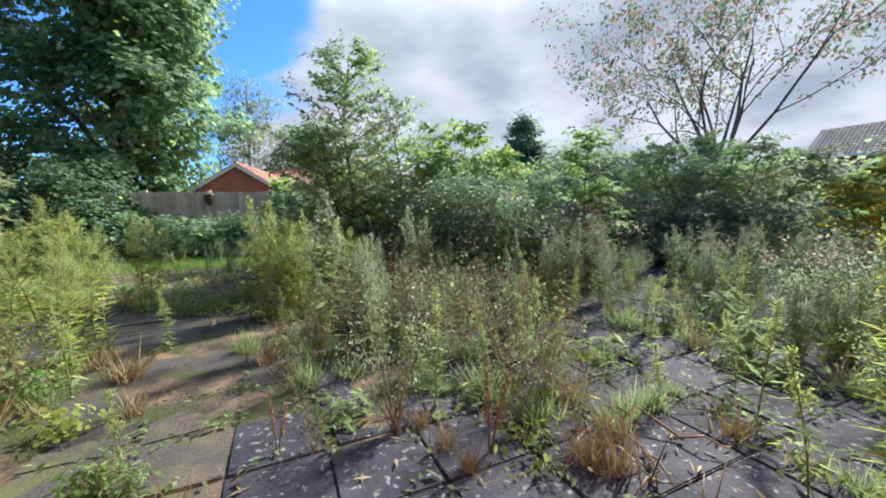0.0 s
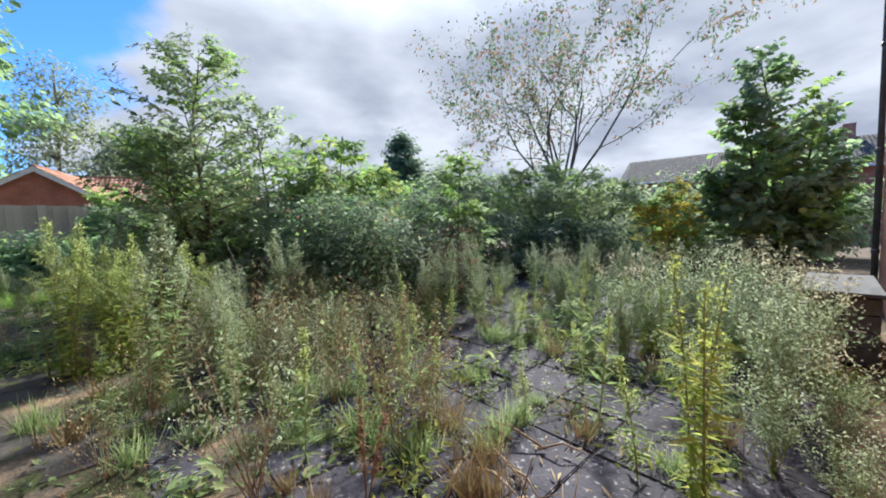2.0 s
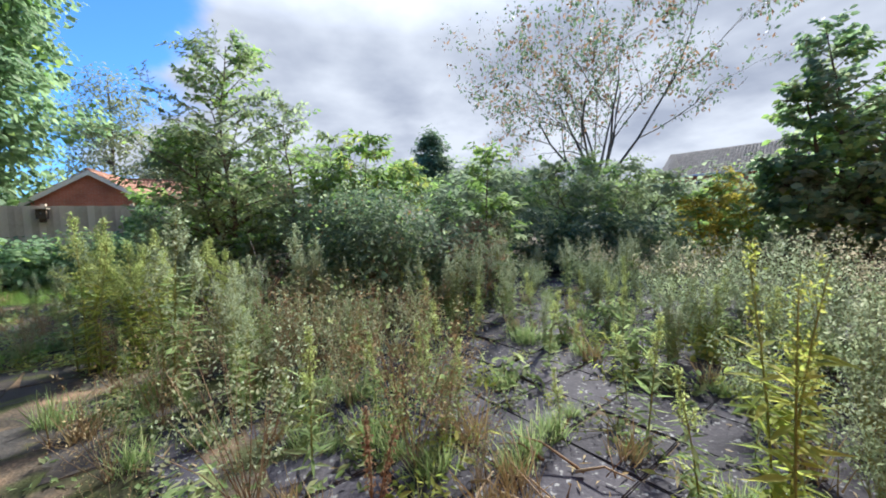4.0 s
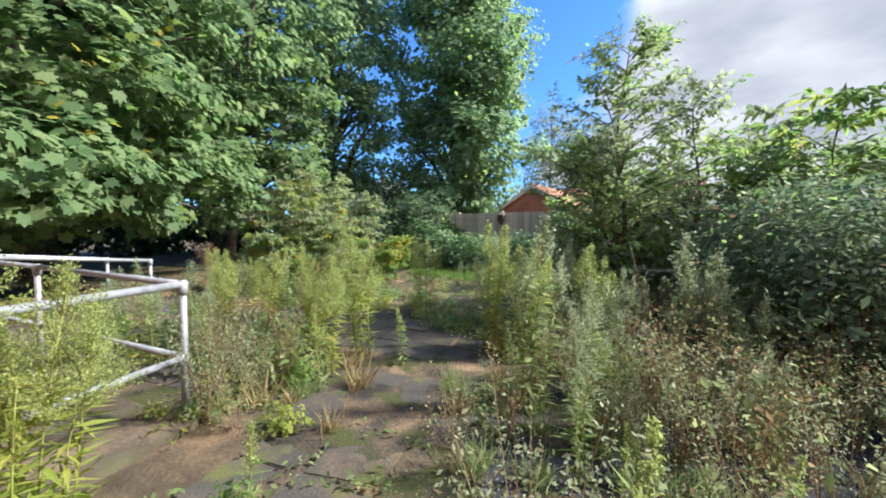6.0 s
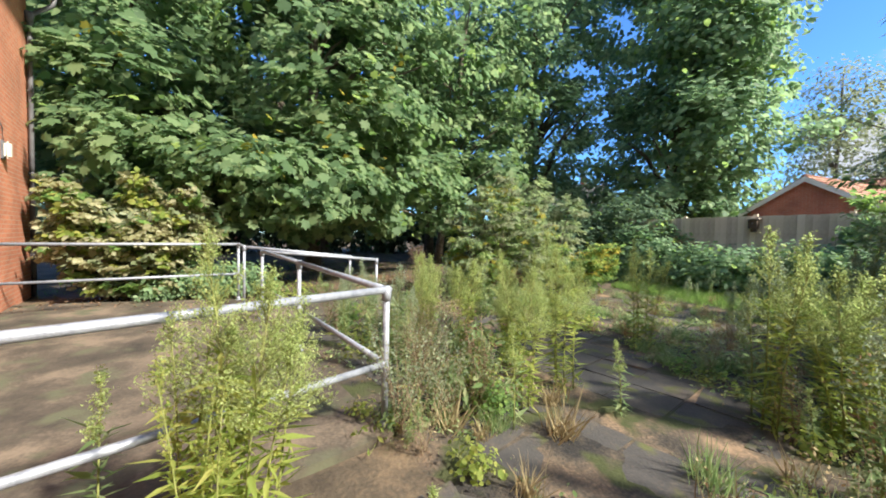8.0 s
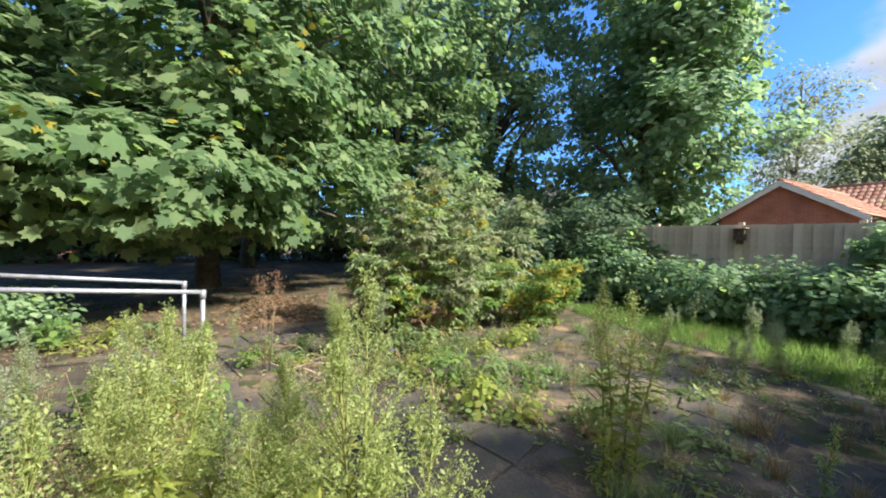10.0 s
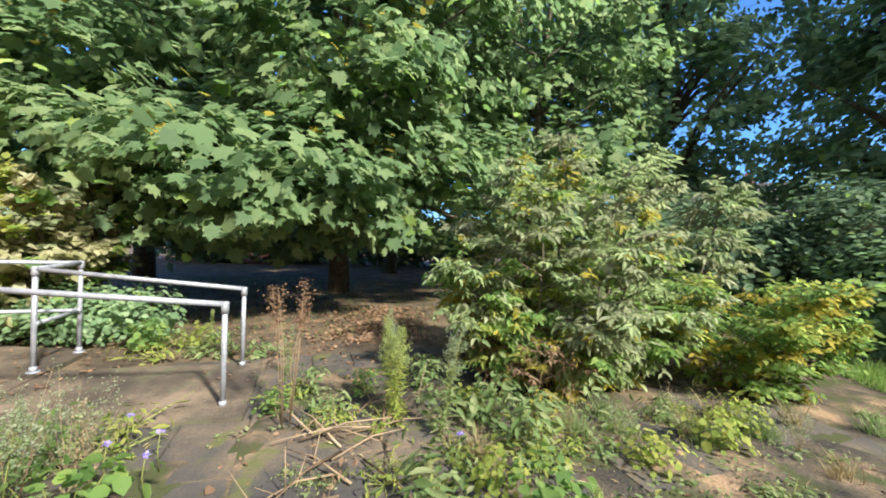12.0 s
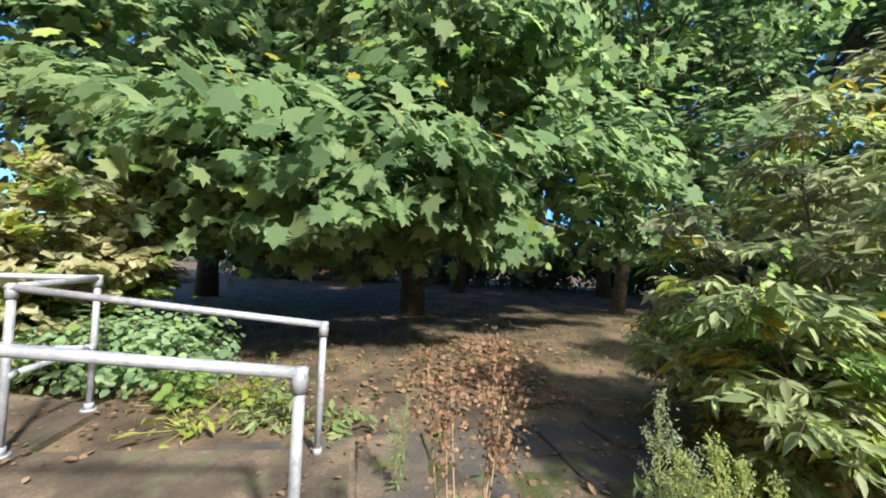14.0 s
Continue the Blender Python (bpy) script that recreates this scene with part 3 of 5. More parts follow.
# ---- building behind the walk ----
def building():
    e = empty("brick_building", Matrix.Translation(ORIGIN) @ pose(0, 0, 0, 0, 0, TURN), "two-storey red brick building with brown framed windows", "building")
    top, x0, x1, th = 6.1, -10.52, 9.2, 0.3
    holes = [(-8.0, -6.3, 0.06, 2.2), (5.0, 6.2, 0.85, 2.05), (-4.9, -3.2, 0.06, 2.2)]
    xs = sorted({x0, x1, *[h[0] for h in holes], *[h[1] for h in holes]})
    bm = bmesh.new()
    for a, b in zip(xs, xs[1:]):
        hole = next((h for h in holes if h[0] <= a < h[1]), None)
        for z0, z1 in ([(-0.1, top)] if not hole else [(-0.1, hole[2]), (hole[3], top)]):
            box(a, -th, z0, b, 0, z1, bm=bm)
    bmesh.ops.remove_doubles(bm, verts=bm.verts, dist=0.0005)
    part("wall", bm, BRICK, e)
    bm = box(x0, -7, -0.1, x0 + th, -th, top); part("wall", bm, BRICK, e)
    bm = box(x1 - th, -7, -0.1, x1, -th, top); part("wall", bm, BRICK, e)
    bm = box(x0 + th, -7, -0.1, x1 - th, -6.7, top); part("wall", bm, BRICK, e)
    bm = bmesh.new()
    pr = [(0.4, top), (0.4, top + 0.14), (-3.5, top + 2.4), (-7.4, top + 0.14), (-7.4, top), (-3.5, top + 2.2)]
    a = [bm.verts.new((x0 - 0.3, p[0], p[1])) for p in pr]
    b = [bm.verts.new((x1 + 0.3, p[0], p[1])) for p in pr]
    for k in range(6):
        j = (k + 1) % 6
        bm.faces.new((a[k], a[j], b[j], b[k]))
    for side in (a, b):
        bm.faces.new((side[0], side[1], side[2], side[5])); bm.faces.new((side[5], side[2], side[3], side[4]))
    bmesh.ops.recalc_face_normals(bm, faces=bm.faces)
    part("roof", bm, TILE_GREY, e)
    part("fascia", box(x0 - 0.3, 0.3, top - 0.16, x1 + 0.3, 0.36, top), WHITE, e)
    g = Tubes(); g.add([(x0 - 0.3, 0.42, top - 0.05), (x1 + 0.3, 0.42, top - 0.05)], [0.055, 0.055], 8); g.ob("gutter", GREY_PIPE, e)
    for px in (x0 + 0.12, x1 - 0.10):
        t = Tubes()
        t.add([(px, 0.42, top - 0.08), (px, 0.38, top - 0.3), (px, 0.08, top - 0.6), (px, 0.06, top - 0.8), (px, 0.06, 0.0)], [0.04] * 5, 8)
        t.add([(px, 0.06, top - 0.75), (px, 0.06, top - 0.55)], [0.06, 0.075], 8)
        for zz in (0.8, 2.4, 4.0):
            t.add([(px, 0.06, zz), (px, 0.06, zz + 0.06)], [0.05, 0.05], 8)
        t.ob("drainpipe", GREY_PIPE, e)
    for h in holes:
        w = empty("window", Matrix.Identity(4)); w.parent = e
        fr = bmesh.new()
        t = 0.07
        cols = 3 if h[1] - h[0] > 1.5 else 2
        box(h[0], -0.18, h[2], h[0] + t, -0.08, h[3], bm=fr); box(h[1] - t, -0.18, h[2], h[1], -0.08, h[3], bm=fr)
        box(h[0] + t, -0.18, h[3] - t, h[1] - t, -0.08, h[3], bm=fr); box(h[0] + t, -0.18, h[2], h[1] - t, -0.08, h[2] + t, bm=fr)
        for k in range(1, cols):
            xm = h[0] + (h[1] - h[0]) * k / cols
            box(xm - 0.03, -0.178, h[2] + t, xm + 0.03, -0.082, h[3] - t, bm=fr)
        if h[2] < 0.3:
            box(h[0] + t, -0.172, 0.85, h[1] - t, -0.088, 0.92, bm=fr)
        part("window_frame", fr, BROWN_FRAME, w)
        part("pane", box(h[0] + 0.03, -0.135, h[2] + 0.03, h[1] - 0.03, -0.125, h[3] - 0.03), GLASS, w)
        part("sill", box(h[0] - 0.06, -0.1, h[2] - 0.06, h[1] + 0.06, 0.05, h[2] - 0.004, 0.008), GREY_PIPE, w)
        # soldier course over the opening
        k = 0
        xx = h[0] - 0.15
        sm = bpy.data.meshes.new("soldier_brick")
        sb = box(-0.032, -0.012, 0, 0.032, 0.012, 0.215, 0.004); sb.to_mesh(sm); sb.free(); sm.materials.append(BRICK)
        while xx < h[1] + 0.15:
            o = new("soldier_brick", sm); o.parent = w
            o.location = (xx + 0.0375, 0.006, h[3] + 0.002)
            xx += 0.075
    return e


brick_house = building()


def wall_lamp(a, z, wide=0.14):
    e = empty("wall_lamp", Matrix.Translation(plan(a, 0, z)) @ pose(0, 0, 0, 0, 0, TURN), "cream plastic bulkhead lamp on a brick wall", "lamp", "wall lamps")
    part("base_plate", box(-wide / 2 - 0.01, 0.001, -0.15, wide / 2 + 0.01, 0.03, 0.15, 0.01), GREY_PIPE, e)
    part("cover", box(-wide / 2, 0.031, -0.14, wide / 2, 0.11, 0.14, 0.035), CREAM_PLASTIC, e)
    t = Tubes(); t.add([(0, 0.02, 0.15), (0.02, 0.015, 0.35), (0.3, 0.012, 0.5)], [0.008] * 3, 5); t.ob("cable", GREY_PIPE, e)


wall_lamp(-8.75, 2.62)
wall_lamp(7.25, 2.45)
wall_lamp(4.4, 2.3, 0.2)


def planter():
    e = empty("timber_planter", Matrix.Translation(plan(5.9, 0.46, 0)) @ pose(0, 0, 0, 0, 0, TURN) @ Matrix.Diagonal((1, 0.55, 1.03, 1)), "grey weathered timber planter box beside the wall", "planter")
    for k in range(4):
        z0 = 0.02 + k * 0.15
        part("board", box(-0.75, 0.42, z0, 0.75, 0.45, z0 + 0.14, 0.005), GREY_BOX, e)
        part("board", box(-0.75, -0.45, z0, 0.75, -0.42, z0 + 0.14, 0.005), GREY_BOX, e)
        part("board", box(-0.78, -0.45, z0, -0.752, 0.45, z0 + 0.14, 0.005), GREY_BOX, e)
        part("board", box(0.752, -0.45, z0, 0.78, 0.45, z0 + 0.14, 0.005), GREY_BOX, e)
    part("rim", box(-0.82, -0.5, 0.625, 0.82, 0.5, 0.66, 0.008), GREY_BOX, e)


planter()


# ---- handrails ----
def handrail(name, posts, mids, label, wall_end=None):
    """posts: (x, y, z0, top); rails run from top to top, mid rails where mids says so."""
    e = empty(name, pose(posts[0][0], posts[0][1], 0), label, "handrail", "handrails round the patio")
    o = Vector((posts[0][0], posts[0][1], 0))
    tops = []
    for x, y, z0, z1 in posts:
        t = Tubes()
        p = Vector((x, y, 0)) - o
        t.add([p + Vector((0, 0, z0 - 0.02)), p + Vector((0, 0, z1))], [0.024, 0.024], 12)
        post = t.ob("post", STEEL, e)
        t = Tubes(); t.add([p + Vector((0, 0, z0)), p + Vector((0, 0, z0 + 0.012))], [0.06, 0.055], 14)
        t.add([p + Vector((0, 0, z0 + 0.012)), p + Vector((0, 0, z0 + 0.06))], [0.034, 0.032], 12)
        t.ob("base_flange", STEEL, e)
        t = Tubes(); t.add([p + Vector((0, 0, z1 - 0.075)), p + Vector((0, 0, z1 - 0.02)), p + Vector((0, 0, z1 + 0.028))], [0.032, 0.034, 0.024], 12); t.ob("fitting", STEEL, e)
        tops.append((p, z0, z1))
    ends = tops + ([(Vector((wall_end[0], wall_end[1], 0)) - o, 0.04, wall_end[2])] if wall_end else [])
    for k, ((p, z0, z1), (q, w0, w1)) in enumerate(zip(ends, ends[1:])):
        d = (q - p).normalized() * 0.03
        t = Tubes(); t.add([p + Vector((0, 0, z1)) - d, (p + q) / 2 + Vector((0, 0, (z1 + w1) / 2)), q + Vector((0, 0, w1)) + d * 0.5], [0.025] * 3, 12); t.ob("top_rail", STEEL, e)
        if mids[k]:
            t = Tubes(); t.add([p + Vector((0, 0, z0 + (z1 - z0) * 0.47)), q + Vector((0, 0, w0 + (w1 - w0) * 0.47))], [0.022] * 2, 12); t.ob("mid_rail", STEEL, e)
            for r, h0, h1, dd in ((p, z0, z1, d), (q, w0, w1, -d)):
                t = Tubes(); zz = Vector((0, 0, h0 + (h1 - h0) * 0.47)); t.add([r + zz - dd * 0.2, r + zz + dd * 2], [0.031, 0.031], 10); t.ob("fitting", STEEL, e)
    return e


def foot_of(pt):
    """The nearest point of the building's wall."""
    p = Vector((pt[0], pt[1], 0)) - ORIGIN
    q = plan(p.dot(U), 0.0)
    return (q.x, q.y)


kw, dw = foot_of((K[0] + 0.45, K[1] + 0.15)), foot_of(D_)
handrail("handrail", [(*A_, 0.0, 0.915), (*L_, 0.035, 1.085), (*M_, 0.035, 1.05), (*K, 0.02, 1.005)], [False, True, True, True], "galvanised steel tube handrail with a mid rail round the patio", (*kw, 1.0))
handrail("handrail", [(*C_, 0.0, 0.91), (*B_, 0.035, 1.115), (*D_, 0.035, 1.135)], [False, True, True], "galvanised steel tube handrail running to the brick wall", (*dw, 1.13))


# ---- fence, bird box and garage ----
def fence(p, q, height):
    p, q = Vector((*p, 0)), Vector((*q, 0))
    n = int((q - p).length / 0.14)
    e = empty("garden_fence", Matrix.Translation(p) @ pose(0, 0, 0, 0, 0, math.degrees(math.atan2((q - p).y, (q - p).x))), "tall weathered brown timber closeboard fence, partly overgrown", "fence")
    meshes = []
    for k in range(4):
        me = bpy.data.meshes.new("board")
        bm = box(-0.075, -0.012, 0.02, 0.075, 0.012, height + rng.normal(0, 0.012), 0.003); bm.to_mesh(me); bm.free(); me.materials.append(FENCE_WOOD); meshes.append(me)
    for k in range(n):
        o = new("board", meshes[k % 4]); o.parent = e
        o.matrix_basis = pose(k * 0.14, 0.006 * (k % 2), 0, rng.normal(0, 0.2), rng.normal(0, 0.12), 4)
    for zz in (0.35, 1.05, height - 0.25):
        part("rail", box(-0.1, 0.03, zz, n * 0.14, 0.07, zz + 0.08), FENCE_WOOD, e)
    for k in range(0, n, 13):
        part("fence_post", box(k * 0.14 - 0.05, 0.071, -0.05, k * 0.14 + 0.05, 0.17, height + 0.06, 0.006), FENCE_WOOD, e)
    return e


fence((-10.2, 12.55), (4.0, 14.6), 2.12)


def bird_box(x, y, z):
    e = empty("bird_box", pose(x, y, z, 0, 0, 8), "small dark wooden bird box on the fence", "bird box")
    part("body", box(-0.1, -0.15, -0.15, 0.1, 0, 0.1, 0.006), DARK_WOOD, e)
    bm = box(-0.14, -0.21, 0.104, 0.14, 0.01, 0.125, 0.004); part("roof", bm, FENCE_WOOD, e)
    t = Tubes(); t.add([(0, -0.152, 0.0), (0, -0.146, 0.0)], [0.02, 0.02], 12); t.ob("entrance_hole", GREY_PIPE, e)
    bm = box(-0.06, -0.11, -0.24, 0.06, -0.01, -0.152, 0.01); part("seed_tray", bm, DARK_WOOD, e)


bird_box(-6.55, 13.04, 1.92)


def pantiled(name, x0, x1, y_eave, z_eave, y_ridge, z_ridge, parent, mat):
    """One pitch of a tiled roof: rows of rounded tiles in one mesh."""
    d = Vector((0, y_ridge - y_eave, z_ridge - z_eave)); run = d.length; d.normalize()
    nrm = Vector((1, 0, 0)).cross(d)
    if nrm.z < 0:
        nrm = -nrm
    verts, faces = [], []
    cols, rows = int((x1 - x0) / 0.2), int(run / 0.3)
    for r in range(rows):
        for c in range(cols):
            b = len(verts)
            for t in (0, 1.12):
                for s in range(5):
                    w = s / 4
                    q = Vector((x0 + (c + w) * (x1 - x0) / cols, y_eave, z_eave)) + d * ((r + t) * run / rows) + nrm * (0.02 + 0.035 * math.sin(w * math.pi) + (0.03 if t == 0 else 0.0))
                    verts.append(q)
            for s in range(4):
                faces.append((b + s, b + s + 1, b + s + 6, b + s + 5))
    return mesh_ob(name, verts, faces, mat, parent, smooth=True)


def garage(x, y, rz, half, length, eave, ridge, label, brick, tiles, name="garage"):
    e = empty(name, pose(x, y, 0, 0, 0, rz), label, name.replace("_", " "))
    bm = bmesh.new()
    prof = [(-half, -0.1), (half, -0.1), (half, eave), (0, ridge), (-half, eave)]
    a = [bm.verts.new((p[0], 0, p[1])) for p in prof]; b = [bm.verts.new((p[0], length, p[1])) for p in prof]
    bm.faces.new(a); bm.faces.new(b[::-1])
    for k in range(5):
        bm.faces.new((a[k], a[(k + 1) % 5], b[(k + 1) % 5], b[k]))
    bmesh.ops.recalc_face_normals(bm, faces=bm.faces)
    part("wall", bm, brick, e)
    roof = empty("roof", pose(0, 0, 0, 0, 0, 90)); roof.parent = e
    over = 0.25
    dz = (ridge - eave) / half
    pantiled("roof_tiles", -0.2, length + 0.2, half + over, eave - dz * over + 0.04, 0, ridge + 0.06, roof, tiles)
    pantiled("roof_tiles", -0.2, length + 0.2, -half - over, eave - dz * over + 0.04, 0, ridge + 0.06, roof, tiles)
    for s in (-1, 1):
        bm = bmesh.new()
        p = [(s * (half + over), eave - dz * over - 0.12), (s * (half + over), eave - dz * over + 0.06), (0, ridge + 0.08), (0, ridge - 0.12)]
        f1 = [bm.verts.new((q[0], -0.22, q[1])) for q in p]; f2 = [bm.verts.new((q[0], -0.18, q[1])) for q in p]
        bm.faces.new(f1); bm.faces.new(f2[::-1])
        for k in range(4):
            bm.faces.new((f1[k], f1[(k + 1) % 4], f2[(k + 1) % 4], f2[k]))
        bmesh.ops.recalc_face_normals(bm, faces=bm.faces)
        part("bargeboard", bm, WHITE, e)
    t = Tubes(); t.add([(0, -0.2, ridge + 0.08), (0, length + 0.2, ridge + 0.08)], [0.1, 0.1], 8); t.ob("ridge_tiles", tiles, e)
    return e


garage(-8.65, 20.0, 3, 1.95, 7.0, 2.75, 3.95, "small red brick garage with white bargeboards and orange tiles", BRICK_FAR, TILE)
garage(-1.5, 27.5, 95, 2.6, 9.0, 2.6, 4.4, "low red brick outbuilding with an orange tiled roof", BRICK_FAR, TILE, "outbuilding")


def house(x, y, rz, w, d, eave, ridge, wins, label):
    e = empty("house", pose(x, y, 0, 0, 0, rz), label, "house", "neighbouring houses")
    part("wall", box(-w / 2, 0, -0.1, w / 2, d, eave), BRICK_FAR, e)
    roof = empty("roof", Matrix.Identity(4)); roof.parent = e
    pantiled("roof_tiles", -w / 2 - 0.3, w / 2 + 0.3, -0.5, eave - 0.25, d / 2, ridge, roof, TILE_GREY)
    pantiled("roof_tiles", -w / 2 - 0.3, w / 2 + 0.3, d + 0.5, eave - 0.25, d / 2, ridge, roof, TILE_GREY)
    for s in (-1, 1):
        bm = bmesh.new()
        bm.faces.new([bm.verts.new(q) for q in ((s * w / 2, 0, eave), (s * w / 2, d, eave), (s * w / 2, d / 2, ridge - 0.05))])
        r = bmesh.ops.extrude_face_region(bm, geom=list(bm.faces))
        bmesh.ops.translate(bm, verts=[q for q in r["geom"] if isinstance(q, bmesh.types.BMVert)], vec=(-s * 0.1, 0, 0))
        part("gable", bm, WHITE, e)
    part("gutter", box(-w / 2 - 0.3, -0.6, eave - 0.3, w / 2 + 0.3, -0.5, eave - 0.18), WHITE, e)
    ch = part("chimney", box(w * 0.28, d / 2 - 0.3, ridge - 0.6, w * 0.28 + 0.6, d / 2 + 0.3, ridge + 0.9), BRICK_FAR, roof)
    for wx, wz, ww, wh in wins:
        win = empty("window", Matrix.Identity(4)); win.parent = e
        fr = bmesh.new()
        box(wx - ww / 2, -0.05, wz, wx + ww / 2, -0.004, wz + 0.08, bm=fr); box(wx - ww / 2, -0.05, wz + wh - 0.08, wx + ww / 2, -0.004, wz + wh, bm=fr)
        for k in range(4):
            xm = wx - ww / 2 + 0.04 + (ww - 0.08) * k / 3
            box(xm - 0.04, -0.048, wz + 0.08, xm + 0.04, -0.004, wz + wh - 0.08, bm=fr)
        part("window_frame", fr, WHITE, win)
        part("pane", box(wx - ww / 2 + 0.05, -0.02, wz + 0.05, wx + ww / 2 - 0.05, -0.003, wz + wh - 0.05), GLASS, win)
    return e


house(29.0, 14.2, -64, 16, 7, 4.6, 6.6, [(-5, 3.0, 1.7, 1.0), (-1, 3.0, 1.4, 1.0), (3, 3.0, 1.7, 1.0), (-5, 0.9, 1.7, 1.1), (1, 0.9, 1.7, 1.1)], "brick house with a long grey tiled roof and white windows")
house(-33, 26, 52, 12, 7, 4.6, 7.5, [(-3, 3.0, 1.6, 1.0), (2, 3.0, 1.6, 1.0), (-3, 0.9, 1.6, 1.1), (2, 0.9, 1.6, 1.1)], "brick house half hidden behind tall trees")
house(-34, -9, 100, 12, 7, 4.8, 7.6, [(-3, 3.0, 1.6, 1.0), (2, 3.0, 1.6, 1.0)], "brick house with white gables beyond the trees")


# ---- trees ----
plant("ash_tree", -14.0, 20.0, [(0, 0, 5.5, 4.3, 4.0, 5.0), (0.2, 0, 12.5, 4.4, 4.2, 5.5), (0, 0, 17.5, 3.2, 3.2, 4), (-0.3, -1.5, 2.2, 3.2, 3.0, 2.2), (2.6, -2.0, 6.5, 2.0, 2.0, 2.2), (2.4, -1.5, 10.5, 2.0, 2.0, 2.2)], 1250, 44, 0.23, LEAF_ASH, "broad", 0.36, 0.34, limbs=50, label="tall dense leafy tree standing behind a timber fence", group="tall trees", extra=[(LEAF_FRESH, 0.35)])
plant("ash_tree", -19.5, 14.5, [(0, 0, 7.5, 4.2, 4.4, 4.6), (0, 0, 13, 4.4, 4.6, 5.0), (0.5, 0, 17.5, 3, 3, 3.5), (1.5, 0, 3.4, 2.6, 2.6, 2.2)], 520, 40, 0.25, LEAF_ASH, "broad", 0.42, 0.32, limbs=50, label="tall leafy tree with a dark crown", group="tall trees", extra=[(LEAF_FRESH, 0.1)])
plant("sycamore_tree", -17.5, 7.8, [(0, 0, 6.0, 4.0, 4.2, 2.6), (0, 0, 10, 4.6, 4.8, 4.2), (1.8, 1.5, 4.0, 2.4, 2.6, 1.7)], 400, 32, 0.22, LEAF_MAPLE, "maple", 0.36, 0.2, limbs=50, label="sycamore with a leaning trunk and large lobed leaves", group="sycamores", tier=0.34, lean=(1.2, 1.0), extra=[(LEAF_FRESH, 0.2)])
plant("sycamore_tree", -15.0, 1.8, [(0.2, 0, 7.6, 4.6, 5.2, 4.4), (2.8, 0.4, 3.0, 2.5, 3.4, 1.75), (1.8, -3.0, 3.4, 2.6, 2.6, 2.0), (1.4, 3.6, 3.0, 2.2, 2.2, 1.6), (0, 0, 12.5, 3.8, 4, 3.5), (3.6, 1.2, 5.0, 1.8, 2.4, 1.4), (5.0, 0.0, 2.75, 1.3, 2.2, 0.95), (4.2, -2.4, 3.0, 1.4, 1.3, 1.0), (3.8, -4.2, 4.6, 1.7, 1.5, 1.6), (4.2, -3.9, 3.2, 1.3, 1.4, 0.9), (2.8, -5.6, 3.6, 1.6, 1.4, 1.5), (5.2, -1.6, 2.9, 0.9, 1.2, 0.7), (4.9, -0.3, 2.05, 0.85, 1.3, 0.7), (4.7, -1.9, 2.1, 0.85, 1.2, 0.7), (4.4, 1.2, 2.1, 0.7, 0.8, 0.75)], 1280, 34, 0.22, LEAF_MAPLE, "maple", 0.29, 0.28, limbs=70, label="broad sycamore with low sweeping branches of lobed leaves", group="sycamores", tier=0.34, extra=[(LEAF_FRESH, 0.2), (LEAF_GOLD, 0.03)])
plant("sycamore_tree", -16.5, -5.2, [(0, 0, 7, 4.4, 4.6, 4.6), (2.4, 1.2, 3.8, 2.8, 3, 2.4), (0, 0, 12, 3.8, 4, 3.5), (3.2, 2.0, 6.8, 2.6, 2.6, 2.6)], 560, 32, 0.24, LEAF_MAPLE, "broad", 0.48, 0.28, limbs=40, label="sycamore standing beyond the brick building", group="sycamores", extra=[(LEAF_FRESH, 0.15)])
plant("sycamore_tree", -22.5, 2.5, [(0, 0, 8, 4.4, 5, 4.6), (0, 0, 13, 4.0, 4.2, 4)], 250, 30, 0.3, LEAF_MAPLE, "broad", 0.5, 0.3, limbs=30, label="sycamore deep in the shade of other trees", group="sycamores")
plant("sycamore_tree", -24.0, 9.5, [(0, 0, 9, 4.4, 4.6, 5.2), (0, 0, 14, 4, 4, 4)], 230, 30, 0.32, LEAF_ASH, "broad", 0.5, 0.3, limbs=30, label="tall tree at the back of a dark grove", group="tall trees")
# dark backdrop added to block the bright horizon, standing in for the grove's shade
for hx, hy in ((-27, -9), (-28.5, -4), (-29, 1.5), (-29, 7), (-28, 12.5), (-25, 17.5)):
    plant("yew_bush", hx, hy, [(0, 0, 1.6, 2.2, 3.2, 1.9), (0.3, 0.5, 2.8, 1.6, 2.4, 1.4)], 190, 24, 0.3, LEAF_DARK, "broad", 0.5, 0.06, stems=4, label="dark bush added as a backdrop to close the back of the grove", category="shrub", group="evergreen bushes")
plant("birch_tree", -13.6, 34.0, [(0, 0, 6.5, 3.0, 3.0, 4.5), (0, 0, 10.5, 2.2, 2.2, 3.2)], 280, 30, 0.24, LEAF_PALE, "oval", 0.55, 0.18, bark=BARK_GREY, label="pale thin-leaved birch behind a garage", group="far trees", droop=1.2)
plant("round_tree", -10.4, 38.5, [(0, 0, 5.6, 3.0, 3.0, 3.6), (0.3, 0, 8.4, 2.0, 2.0, 1.8)], 260, 28, 0.3, LEAF_OLIVE, "broad", 0.55, 0.2, label="round grey-green tree behind a tiled roof", group="far trees")
plant("poplar_tree", 14.9, 46.0, [(0, 0, 6, 2.3, 2.3, 5), (0, 0, 10.4, 1.9, 1.9, 2.6)], 260, 30, 0.36, LEAF_DARK, "broad", 0.5, 0.2, label="dark dense tree far beyond the shrubs", group="far trees")
plant("round_tree", 19.0, 46.0, [(0, 0, 5.5, 4.6, 3, 4.2)], 220, 28, 0.38, LEAF_OLIVE, "broad", 0.6, 0.2, label="pale green tree far beyond the shrubs", group="far trees")
